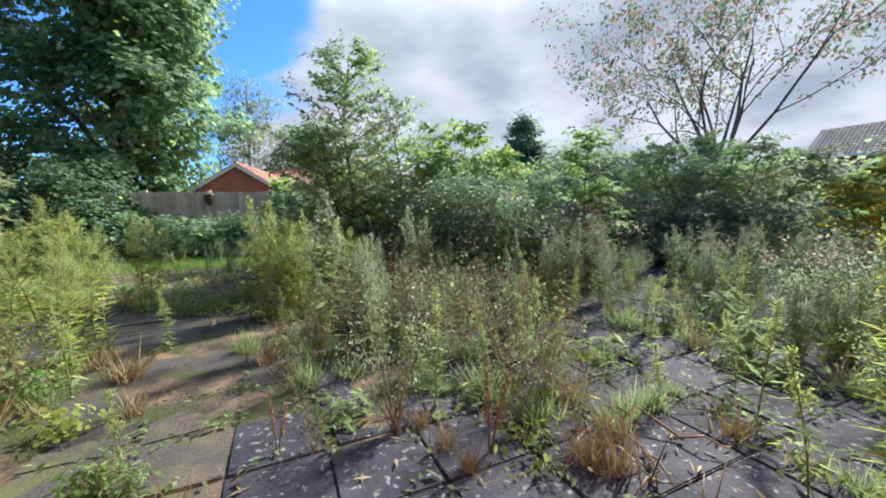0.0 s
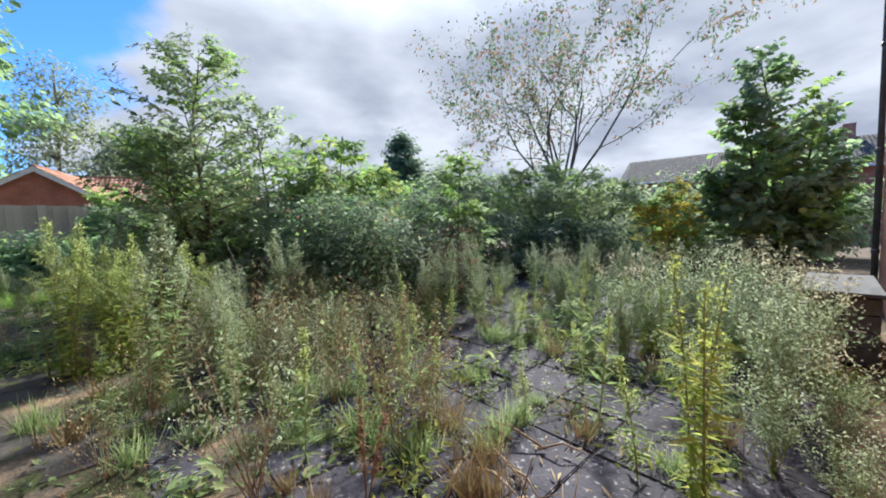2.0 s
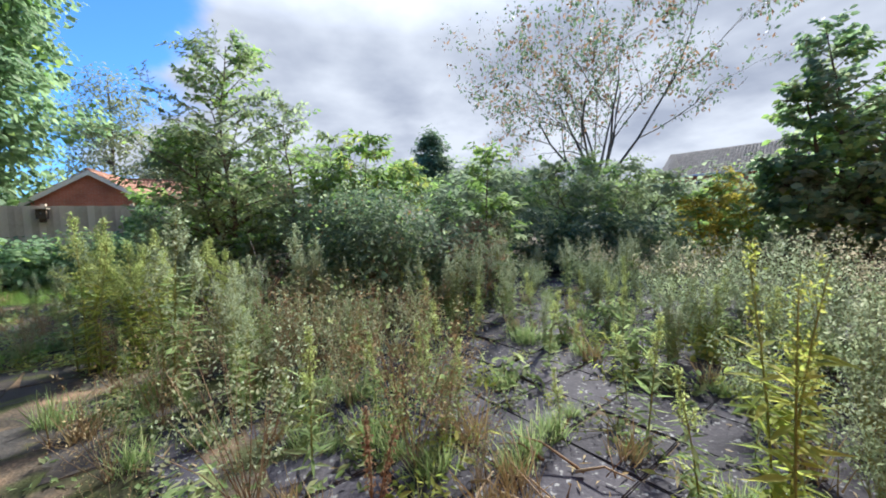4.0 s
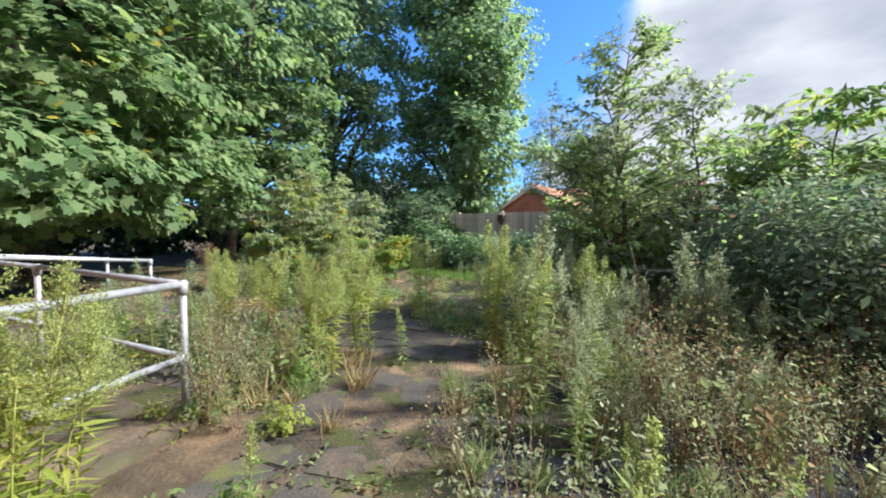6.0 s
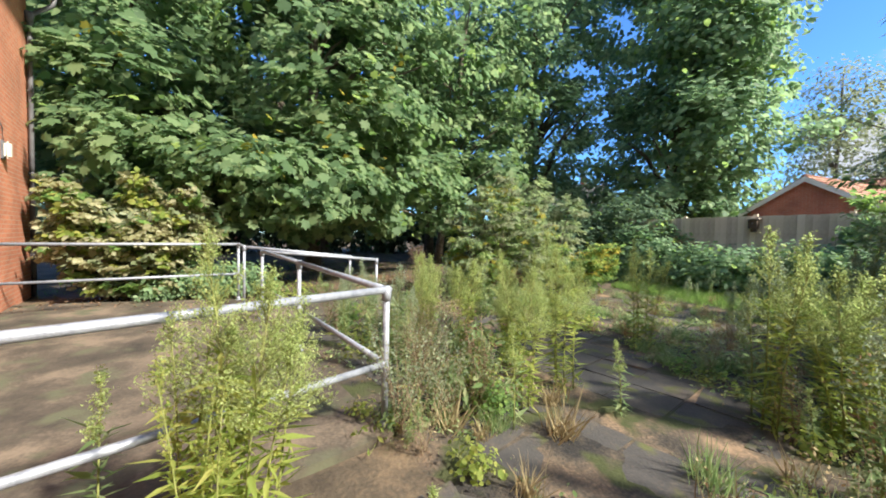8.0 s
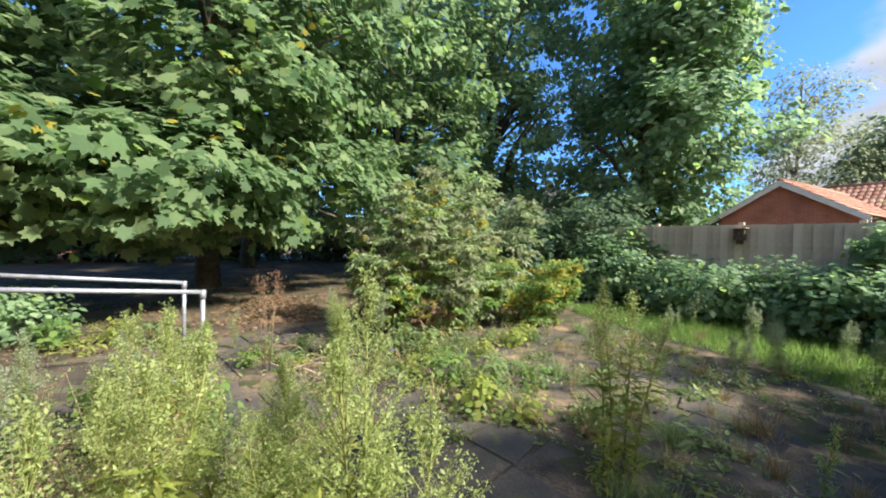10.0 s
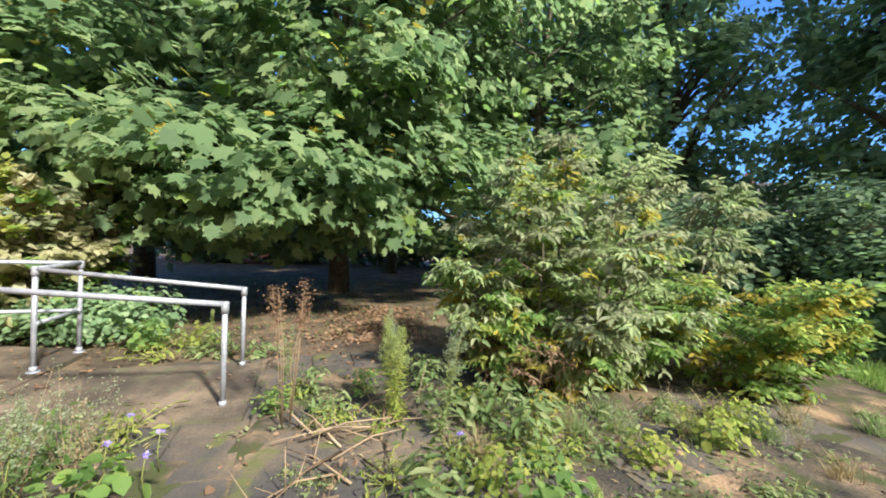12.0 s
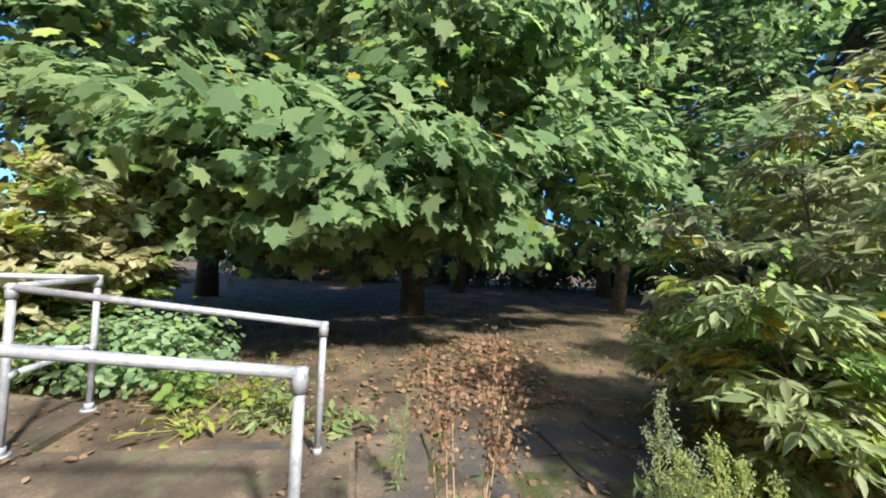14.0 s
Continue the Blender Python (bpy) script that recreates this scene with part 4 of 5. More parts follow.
branchy("field_maple", 12.2, 5.6, [(0, 0, 5.7, 0.1, 0.1, 2.1), (0.2, 0.2, 4.4, -0.9, 0.5, 1.5), (0.1, -0.1, 4.2, 1.0, -0.3, 1.5), (-0.3, 0.2, 2.6, -1.0, 0.6, 1.4), (0.2, -0.3, 2.6, 0.5, -0.5, 1.4)], [(LEAF_ASH, 0.6), (LEAF_OLIVE, 0.2), (LEAF_FRESH, 0.2)], 0.14, "broad", "dark green young tree close to a brick wall", "tree", branches=34, twigs=8, per=11, thick=0.08, bare=0.05, belly=0.35, twig=0.55)


def open_tree(x, y):
    """A half-bare tree: many upswept branches and few leaves."""
    e = empty("half_bare_tree", pose(x, y, 0), "half-bare tree with many upswept branches and sparse leaves", "tree")
    t, tips = Tubes(), []

    def grow(p, d, length, r, depth):
        pts, rad = [p], [r]
        for k in range(4):
            d = (d + Vector(rng.normal(0, 0.12, 3)) + Vector((0, 0, 0.05))).normalized()
            p = p + d * length / 4
            pts.append(p); rad.append(r * (1 - 0.13 * (k + 1)))
            if depth < 4 and k >= 1:
                for j in range(1 if depth else 2):
                    side = Vector(rng.normal(0, 1, 3)); side = (side - d * side.dot(d)).normalized()
                    grow(p, (d + side * rng.uniform(0.55, 1.0)).normalized(), length * rng.uniform(0.55, 0.76), rad[-1] * 0.62, depth + 1)
            if depth >= 2:
                tips.append(p)
        t.add(pts, rad, 6 if depth < 2 else 3, cap=False)

    t.add([(0, 0, -0.1), (0.05, 0, 1.4), (0, 0.1, 2.6)], [0.2, 0.16, 0.14], 9)
    for k in range(9):
        an = k * 0.9 + rng.normal(0, 0.2)
        sp = rng.uniform(0.25, 0.72) if k else 0.1
        grow(Vector((0, 0.1, 1.9 + 0.1 * k)), Vector((math.cos(an) * sp, math.sin(an) * sp, 0.9)).normalized(), rng.uniform(3.9, 5.0), 0.07, 1)
    t.ob("trunk", BARK_GREY, e)
    tips = np.array(tips)
    q = tips[rng.random(len(tips)) < 0.8]
    for m2, k, part_name in ((LEAF_DARK, 5, "crown"), (LEAF_BROWN, 3, "withered_leaves")):
        c = np.repeat(q, k, 0)
        c = c + rng.normal(0, 0.15, c.shape)
        v, f = leaf_mesh(c, rng.normal(0, 1, c.shape), 0.15, "oval", 1.2)
        tri_ob(part_name, v, f, m2, e)


open_tree(11.4, 12.6)

# ---- shrubs and small trees of the yard ----
branchy("young_tree", -1.15, 7.2, [(0, 0, 4.25, 0.05, 0.1, 1.75), (0.1, 0.1, 2.9, -0.7, 0.2, 1.3)], [(LEAF_SILVER, 0.5), (LEAF_FRESH, 0.3), (LEAF_OLIVE, 0.2)], 0.085, "oval", "slender young tree with a pointed leafy top", "tree", branches=40, twigs=10, per=14, thick=0.045, belly=0.45, bare=0.14, twig=0.42)
branchy("young_tree", -0.45, 7.7, [(0, 0, 3.6, 0.35, 0.1, 1.0), (-0.5, 0.6, 2.7, -0.9, 0.2, 1.0)], [(LEAF_FRESH, 0.4), (LEAF_OLIVE, 0.4), (LEAF_SILVER, 0.2)], 0.08, "oval", "young tree with an open green crown", "tree", branches=26, twigs=8, per=13, thick=0.035, belly=0.5, bare=0.15)
branchy("elder_shrub", -2.1, 10.3, [(0, 0, 2.9, -0.4, 0.2, 1.2), (0.4, 0, 2.6, 0.6, -0.2, 1.1), (-0.5, 0.2, 2.2, -0.8, 0, 1.0)], [(LEAF_FRESH, 0.6), (LEAF_OLIVE, 0.4)], 0.12, "oval", "green leafy shrub in front of the fence", branches=20, twigs=7, per=10, bare=0.1)
plant("bramble_shrub", -0.3, 8.0, [(0, 0, 1.0, 1.6, 1.2, 1.1), (1.2, 0.4, 1.3, 1.2, 1.1, 1.2), (-1.3, 0.1, 0.9, 1.1, 1, 0.9)], 520, 34, 0.085, LEAF_OLIVE, "oval", 0.17, 0.03, stems=6, label="tangled grey-green bramble thicket", category="shrub", inner=0.4, extra=[(LEAF_SILVER, 0.35), (LEAF_FRESH, 0.35)])
branchy("sumac_shrub", 1.1, 8.2, [(0, 0, 3.2, 0.1, 0.1, 0.95), (0.4, 0.2, 2.7, 0.7, 0.2, 0.9), (-0.3, 0.1, 2.6, -0.5, 0, 0.85)], [(LEAF_FRESH, 0.75), (LEAF_YELLOW, 0.25)], 0.145, "lance", "bright green sumac with drooping narrow leaflets", branches=20, twigs=6, per=13, rise=0.5, bare=0.15, droop=0.5, belly=0.6, twig=0.45)
branchy("buddleia_shrub", 0.45, 9.9, [(0, 0, 3.5, 0.2, 0, 1.1), (-0.7, 0, 3.3, -0.6, 0.1, 1.1), (-1.2, 0.3, 2.8, -0.5, 0.2, 1.0), (0.5, 0.2, 2.8, 0.6, 0, 0.9)], [(LEAF_SILVER, 0.7), (LEAF_OLIVE, 0.3)], 0.15, "lance", "tall wispy silver-green shrub", branches=18, twigs=6, per=11, droop=0.5, belly=0.6)
plant("dark_bush", 1.05, 5.95, [(0, 0, 0.85, 1.1, 0.95, 0.85), (-0.5, 0.4, 1.15, 0.8, 0.8, 0.75), (0.7, 0.2, 0.85, 0.75, 0.8, 0.8), (-0.1, -0.5, 1.3, 0.5, 0.5, 0.5)], 430, 40, 0.062, LEAF_DARK, "oval", 0.14, 0.03, stems=7, limbs=60, label="rounded dark small-leaved bush growing over the slabs", category="shrub", inner=0.4, extra=[(LEAF_BROWN, 0.12), (LEAF_OLIVE, 0.6), (LEAF_FRESH, 0.2)])
branchy("dogwood_shrub", 3.35, 7.0, [(0, 0, 2.75, 0.05, 0, 0.6), (0.25, 0.2, 1.9, 0.3, 0.1, 0.5)], [(LEAF_OLIVE, 0.6), (LEAF_FRESH, 0.4)], 0.12, "lance", "upright green shrub with a tall shoot", branches=18, twigs=6, per=12, droop=0.4, belly=0.5)
branchy("dry_shrub", 2.45, 5.85, [(0.2 * math.cos(k), 0.2 * math.sin(k), 1.45 - 0.08 * k, 0.35 * math.cos(k), 0.3 * math.sin(k), 0.4) for k in range(6)], [(LEAF_BROWN, 0.5), (LEAF_PALE, 0.3), (LEAF_OLIVE, 0.2)], 0.045, "oval", "reddish-brown dry shrub beside the dark bush", branches=14, twigs=5, per=7, thick=0.012, bark=DEAD, twig=0.25)
branchy("hazel_shrub", 3.0, 9.0, [(0, 0, 2.0, 0.2, 0, 1.0), (-0.6, 0.1, 1.8, -0.5, 0.1, 0.9), (0.7, 0.2, 1.9, 0.6, 0, 0.9)], [(LEAF_OLIVE, 0.5), (LEAF_FRESH, 0.5)], 0.11, "oval", "green shrub with arching twigs behind the dark bush", branches=22, twigs=7, per=10, bare=0.06)
branchy("willow_shrub", 8.2, 9.3, [(0.55 * math.cos(k * 1.1) * (k > 0), 0.5 * math.sin(k * 1.1) * (k > 0), 3.2 - 0.13 * k, 1.5 * math.cos(k * 1.1) * (k > 0), 1.3 * math.sin(k * 1.1) * (k > 0), 1.3) for k in range(8)], [(LEAF_OLIVE, 0.5), (LEAF_SILVER, 0.35), (LEAF_FRESH, 0.15)], 0.13, "lance", "large rounded olive-green willow shrub", branches=26, twigs=8, per=12, bare=0.05, belly=0.55, twig=0.45, thick=0.03)
plant("laurel_shrub", 6.6, 7.8, [(0, 0, 0.75, 1.0, 0.9, 0.85), (1.0, -0.6, 0.7, 0.8, 0.8, 0.7), (-1.2, 0.9, 0.8, 0.9, 0.9, 0.8)], 340, 34, 0.11, LEAF_DARK, "oval", 0.17, 0.03, stems=5, label="dark blue-green shrub at the edge of the slabs", category="shrub", extra=[(LEAF_SILVER, 0.3)])
plant("hazel_shrub", 6.2, 13.2, [(0, 0, 1.7, 2.2, 1.8, 1.6), (-2.4, 0.5, 1.4, 1.9, 1.6, 1.2), (1.8, 0.6, 2.3, 1.3, 1.3, 1.2)], 560, 36, 0.14, LEAF_OLIVE, "broad", 0.28, 0.06, stems=6, label="tall hazel thicket at the back of the yard", category="shrub", extra=[(LEAF_FRESH, 0.4)])
plant("hazel_shrub", 3.6, 16.5, [(0, 0, 2.0, 2.6, 1.8, 1.7)], 260, 32, 0.16, LEAF_FRESH, "broad", 0.32, 0.06, stems=6, label="fresh green shrub beyond the fence line", category="shrub")
plant("hazel_shrub", 3.9, 10.8, [(0, 0, 1.1, 1.5, 1.4, 1.1), (0.8, 0.5, 1.6, 0.9, 0.9, 0.8)], 380, 34, 0.11, LEAF_OLIVE, "broad", 0.22, 0.05, stems=6, label="leafy hazel shrub behind the dark bush", category="shrub", extra=[(LEAF_FRESH, 0.25)])
branchy("golden_shrub", 10.9, 7.6, [(0, 0, 2.5, 0.1, 0, 1.0), (0.5, 0, 2.1, 0.6, 0, 0.9), (-0.5, 0, 2.0, -0.6, 0.1, 0.9)], [(LEAF_GOLD, 0.6), (LEAF_FRESH, 0.4)], 0.12, "oval", "yellowing round shrub below a house", branches=22, twigs=7, per=11, bare=0.05)
plant("hazel_shrub", 14.0, 9.5, [(0, 0, 1.3, 2.4, 2.0, 1.4), (2.5, -2.5, 1.3, 2, 2, 1.4)], 420, 34, 0.14, LEAF_OLIVE, "broad", 0.3, 0.06, stems=6, label="green thicket in front of a house", category="shrub", extra=[(LEAF_FRESH, 0.15)])
plant("hazel_shrub", 17.5, 15.0, [(0, 0, 1.5, 3.0, 2.4, 1.6), (-3, 2.5, 1.6, 2.4, 2, 1.6)], 420, 34, 0.18, LEAF_OLIVE, "broad", 0.36, 0.06, stems=6, label="tall thicket hiding the lower storey of a house", category="shrub")
branchy("variegated_bush", -9.35, -1.55, [(0.35 * math.cos(k * 2.4) * (k > 0), 0.5 * math.sin(k * 2.4) * (k > 0), 2.45 - 0.11 * k, 0.55 * math.cos(k * 2.4) * (k > 0), 0.75 * math.sin(k * 2.4) * (k > 0), 0.72) for k in range(11)], [(LEAF_CREAM, 0.58), (LEAF_PALE, 0.2), (LEAF_FRESH, 0.14), (LEAF_YELLOW, 0.08)], 0.10, "broad", "bush with cream-edged pale leaves behind the handrail", branches=24, twigs=8, per=10, bare=0.08, thick=0.02, belly=0.5, twig=0.3, droop=0.35)
plant("ivy_bank", -9.2, -0.6, [(0, 0, 0.25, 0.6, 1.5, 0.5)], 220, 26, 0.075, LEAF_ASH, "broad", 0.12, 0.015, stems=6, label="low green ivy along the patio edge", category="shrub", extra=[(LEAF_FRESH, 0.25)])
BUD = [(0.5 * math.cos(k * 2.4) * (k / 12) ** 0.5, 0.55 * math.sin(k * 2.4) * (k / 12) ** 0.5, 2.95 - 0.16 * k, 1.0 * math.cos(k * 2.4) * (k / 12) ** 0.5, 1.05 * math.sin(k * 2.4) * (k / 12) ** 0.5, 0.62) for k in range(13)] + [(0.4 * math.cos(k), 0.45 * math.sin(k), 0.85, 0.75 * math.cos(k), 0.85 * math.sin(k), 0.5) for k in range(-3, 4)]
branchy("buddleia_shrub", -8.15, 6.15, BUD, [(LEAF_SILVER, 0.46), (LEAF_PALE, 0.28), (LEAF_FRESH, 0.16), (LEAF_YELLOW, 0.07), (LEAF_GOLD, 0.03)], 0.09, "lance", "silver-green shrub with drooping leaves, some yellowing", branches=20, twigs=8, per=13, rise=0.25, bare=0.1, thick=0.018, droop=0.65, belly=0.5, twig=0.3)
branchy("dry_shrub", -7.35, 5.65, [(0.15 * math.cos(k), 0.2 * math.sin(k), 0.7, 0.3 * math.cos(k), 0.35 * math.sin(k), 0.3) for k in range(5)], [(LEAF_BROWN, 0.7), (LEAF_GOLD, 0.3)], 0.05, "lance", "withered brown shoots at the foot of a shrub", branches=10, twigs=5, per=7, thick=0.008, bark=DEAD, droop=0.7, twig=0.2)
branchy("rose_shrub", -7.9, 8.2, [(0.3 * math.cos(k), 0.3 * math.sin(k), 1.25 - 0.06 * k, 0.55 * math.cos(k), 0.6 * math.sin(k), 0.5) for k in range(8)], [(LEAF_FRESH, 0.75), (LEAF_YELLOW, 0.15), (LEAF_GOLD, 0.1)], 0.075, "oval", "bright green low shrub with golden leaves", branches=20, twigs=7, per=9, bare=0.05, thick=0.012, twig=0.25)
branchy("ash_sapling", -10.2, 8.5, [(0, 0, 3.2, 0.1, -0.2, 1.0), (0.2, 0.5, 2.6, 0.3, 0.5, 0.9), (-0.1, -0.5, 2.5, 0.1, -0.5, 0.9)], [(LEAF_SILVER, 0.6), (LEAF_PALE, 0.4)], 0.15, "lance", "ash sapling with grey-green drooping leaves", "sapling", branches=22, twigs=6, per=12, droop=0.7, belly=0.5, bare=0.1)
plant("bramble_bank", -7.0, 12.1, [(-2.2, 0.0, 0.8, 1.2, 0.7, 0.9), (0, 0, 0.55, 1.5, 0.7, 0.65), (2.0, 0.35, 0.6, 1.5, 0.7, 0.7), (4.2, 0.6, 0.7, 1.4, 0.7, 0.75)], 720, 30, 0.10, LEAF_ASH, "broad", 0.17, 0.02, stems=9, label="bank of broad-leaved bramble along the fence", category="shrub", extra=[(LEAF_FRESH, 0.25)])
plant("bramble_bank", -10.6, 12.8, [(0, 0, 1.5, 1.6, 1.0, 1.5), (-1.5, -1.0, 1.2, 1.5, 1.2, 1.3)], 460, 32, 0.12, LEAF_DARK, "broad", 0.22, 0.03, stems=8, label="dark green thicket at the foot of tall trees", category="shrub", extra=[(LEAF_FRESH, 0.15)])
plant("shade_bush", -13.0, 11.2, [(0, 0, 1.3, 1.8, 1.6, 1.4)], 300, 30, 0.13, LEAF_DARK, "broad", 0.25, 0.04, stems=6, label="dark shrub in the shade of the trees", category="shrub")

plant("fence_ivy", -4.5, 12.95, [(0, 0, 1.75, 0.35, 0.12, 0.35), (0.5, 0.1, 1.1, 0.5, 0.14, 0.6), (-0.2, 0.0, 0.7, 0.4, 0.14, 0.6), (1.7, 0.25, 1.6, 0.5, 0.12, 0.5)], 110, 20, 0.11, LEAF_ASH, "broad", 0.10, 0.012, stems=3, label="ivy climbing up the timber fence", category="climber", extra=[(LEAF_FRESH, 0.3)])
plant("fence_ivy", -9.0, 12.75, [(0, 0, 1.3, 0.6, 0.14, 0.9), (0.8, 0.1, 0.9, 0.5, 0.14, 0.6)], 110, 20, 0.11, LEAF_ASH, "broad", 0.12, 0.012, stems=3, label="ivy spreading over the end of the fence", category="climber", extra=[(LEAF_FRESH, 0.3)])

# ---- far woods ----
def far_woods():
    q = []
    for k in range(620):
        an = rng.uniform(0, 2 * math.pi)
        r = rng.uniform(58, 85)
        h = 3.5 + 3.0 * noise.noise((math.cos(an) * 4, math.sin(an) * 4, 1)) + rng.uniform(-0.5, 1.5)
        for zz in np.arange(0.4, max(1.5, h), 1.1):
            q.append((math.sin(an) * r, math.cos(an) * r, zz))
    q = np.repeat(np.array(q), 12, 0)
    q = q + rng.normal(0, 1, q.shape) * np.array([1.6, 1.6, 0.7])
    q = q[q[:, 2] > 0.1]
    v, f = leaf_mesh(q, np.tile([[0, 0, 1.0]], (len(q), 1)), 0.8, "broad")
    tagged(tri_ob("far_woods", v, f, LEAF_OLIVE), "distant belt of hazy green trees", "woods", kind="stuff")


far_woods()


# ---- weeds ----
def fleabane(tall, plume, leaf_mat, label, bushy=1.0, shoots=3, name="fleabane", fine=0.016, per=22):
    """A tall weed: stems, slim leaves up the stem, and a feathery plume."""
    e = empty(name, pose(0, 0, -40), label, "weed", "tall weeds of the yard")
    t, lp, ld, pp, pn = Tubes(), [], [], [], []
    for s in range(shoots):
        an = rng.uniform(0, 6.28)
        h = tall * rng.uniform(0.72, 1.0) if s else tall
        base = Vector((math.cos(an), math.sin(an), 0)) * (0.05 * s)
        lean = Vector((math.cos(an), math.sin(an), 0)) * rng.uniform(0.02, 0.14) * tall
        pts = [base + lean * (q * q) + Vector((0, 0, h * q * 0.96)) for q in (0, 0.25, 0.5, 0.75, 1)]
        t.add(pts, [0.007, 0.006, 0.005, 0.004, 0.002], 4)
        n = int(64 * h)
        for k in range(n):
            q = 0.04 + 0.68 * k / n
            p = base + lean * q * q + Vector((0, 0, h * q * 0.96))
            a2 = k * 2.4
            lp.append(p); ld.append((math.cos(a2), math.sin(a2), 0.55))
        top = 0.58
        for k in range(int(36 * bushy)):
            q = rng.uniform(top, 1.0)
            p = base + lean * q * q + Vector((0, 0, h * q * 0.96))
            w = (1.02 - q) / (1 - top) * 0.12 * tall * bushy
            a2 = rng.uniform(0, 6.28)
            tip = p + Vector((math.cos(a2) * w, math.sin(a2) * w, 0.10 * tall))
            t.add([p, tip], [0.0018, 0.001], 3, cap=False)
            for j in range(per):
                c = p.lerp(tip, rng.uniform(0.35, 1.1)) + Vector(rng.normal(0, 0.012, 3))
                pp.append(c); pn.append((0, 0, 1))
    t.ob("stem", STEM if leaf_mat is not LEAF_BROWN else DEAD, e)
    lp, ld = np.array([tuple(q) for q in lp]), np.array(ld)
    v, f = leaf_mesh(lp, np.tile([[0, 0, 1.0]], (len(lp), 1)), 0.115, "slim", 0.0, 0.3, ld)
    tri_ob("foliage", v, f, leaf_mat, e)
    pp = np.array([tuple(q) for q in pp])
    v, f = leaf_mesh(pp, rng.normal(0, 1, pp.shape), fine, "oval", -0.4, 0.4)
    tri_ob("flower_plume", v, f, plume, e)
    return e


def dock(tall):
    """A dead brown stalk with clustered seeds."""
    e = empty("dead_dock", pose(0, 0, -40), "dead rust-brown dock stalk with clustered seeds", "weed", "dead stalks")
    t, pp = Tubes(), []
    for s in range(2):
        lean = Vector(rng.normal(0, 0.08, 3)); lean.z = 0
        hh = tall * (1 - 0.2 * s)
        t.add([(0.02 * s, 0, 0), lean * 0.4 + Vector((0, 0, hh * 0.5)), lean + Vector((0, 0, hh))], [0.006, 0.005, 0.002], 5)
        for k in range(260):
            q = rng.uniform(0.3, 1)
            pp.append(lean * q + Vector((0.02 * s * (1 - q), 0, hh * q)) + Vector(rng.normal(0, 0.011, 3)))
    t.ob("stem", DEAD, e)
    pp = np.array([tuple(q) for q in pp])
    v, f = leaf_mesh(pp, rng.normal(0, 1, pp.shape), 0.014, "broad", 0.3)
    tri_ob("seed_head", v, f, LEAF_BROWN, e)
    return e


def scrub(tall, label, mat, mat2, twigs=26, name="dry_weed", leaf=0.019):
    """A twiggy, half-dry weed."""
    e = empty(name, pose(0, 0, -40), label, "weed", "dry weeds of the yard")
    t, pp = Tubes(), []
    for k in range(twigs):
        an, sp = rng.uniform(0, 6.28), rng.uniform(0.08, 0.42)
        h = tall * rng.uniform(0.5, 1)
        tip = Vector((math.cos(an) * sp * tall, math.sin(an) * sp * tall, h))
        mid = tip * 0.5 + Vector((0, 0, 0.08 * tall)) + Vector(rng.normal(0, 0.02, 3))
        t.add([(rng.normal(0, 0.02), rng.normal(0, 0.02), 0), mid, tip], [0.0026, 0.002, 0.0008], 4, cap=False)
        for j in range(64):
            q = rng.uniform(0.25, 1.05)
            c = (mid * (2 * q) if q < 0.5 else mid.lerp(tip, 2 * q - 1)) + Vector(rng.normal(0, 0.03, 3))
            pp.append(c)
    t.ob("stem", STEM if name == "aster" else DEAD, e)["kind"] = "stuff"
    pp = np.array([tuple(q) for q in pp])
    half = len(pp) // 2
    if name == "aster":
        pp = pp[np.argsort(pp[:, 2])]
        half = int(len(pp) * 0.84)
    for nm, m2, q in (("foliage", mat, pp[:half]), ("seed_head", mat2, pp[half:])):
        v, f = leaf_mesh(q, rng.normal(0, 1, q.shape) + np.array([0, 0, 0.8]), leaf, "oval", 0.2)
        tri_ob(nm, v, f, m2, e)
    return e


def tuft(radius, tall, mat, label, n=170, name="grass_tuft"):
    e = empty(name, pose(0, 0, -40), label, "grass", "tufts between the slabs")
    p = np.column_stack([rng.normal(0, radius * 0.45, n), rng.normal(0, radius * 0.35, n), np.zeros(n)])
    d = np.column_stack([p[:, 0] * 3 + rng.normal(0, 0.3, n), p[:, 1] * 3 + rng.normal(0, 0.3, n), np.full(n, 1.3)])
    tv, tf = LEAVES["blade"]
    v, f = leaf_mesh(p, rng.normal(0, 1, (n, 3)) * np.array([1, 1, 0.2]), tall, "blade", 0.0, 0.35, d)
    tri_ob("blade_clump", v, f, mat, e)
    return e


def rosette(label, mat, size=0.11, n=46, tall=0.16, shape="broad", name="leafy_weed"):
    e = empty(name, pose(0, 0, -40), label, "weed", "leafy weeds")
    p = np.column_stack([rng.normal(0, 0.13, n), rng.normal(0, 0.13, n), rng.uniform(0.01, tall, n)])
    v, f = leaf_mesh(p, np.column_stack([p[:, 0] * 4, p[:, 1] * 4, np.ones(n)]), size, shape, 0.2)
    tri_ob("foliage", v, f, mat, e)
    t = Tubes()
    for q in p[:16]:
        t.add([(0, 0, 0), tuple(q)], [0.004, 0.002], 4, cap=False)
    t.ob("stem", STEM, e)["kind"] = "stuff"
    return e


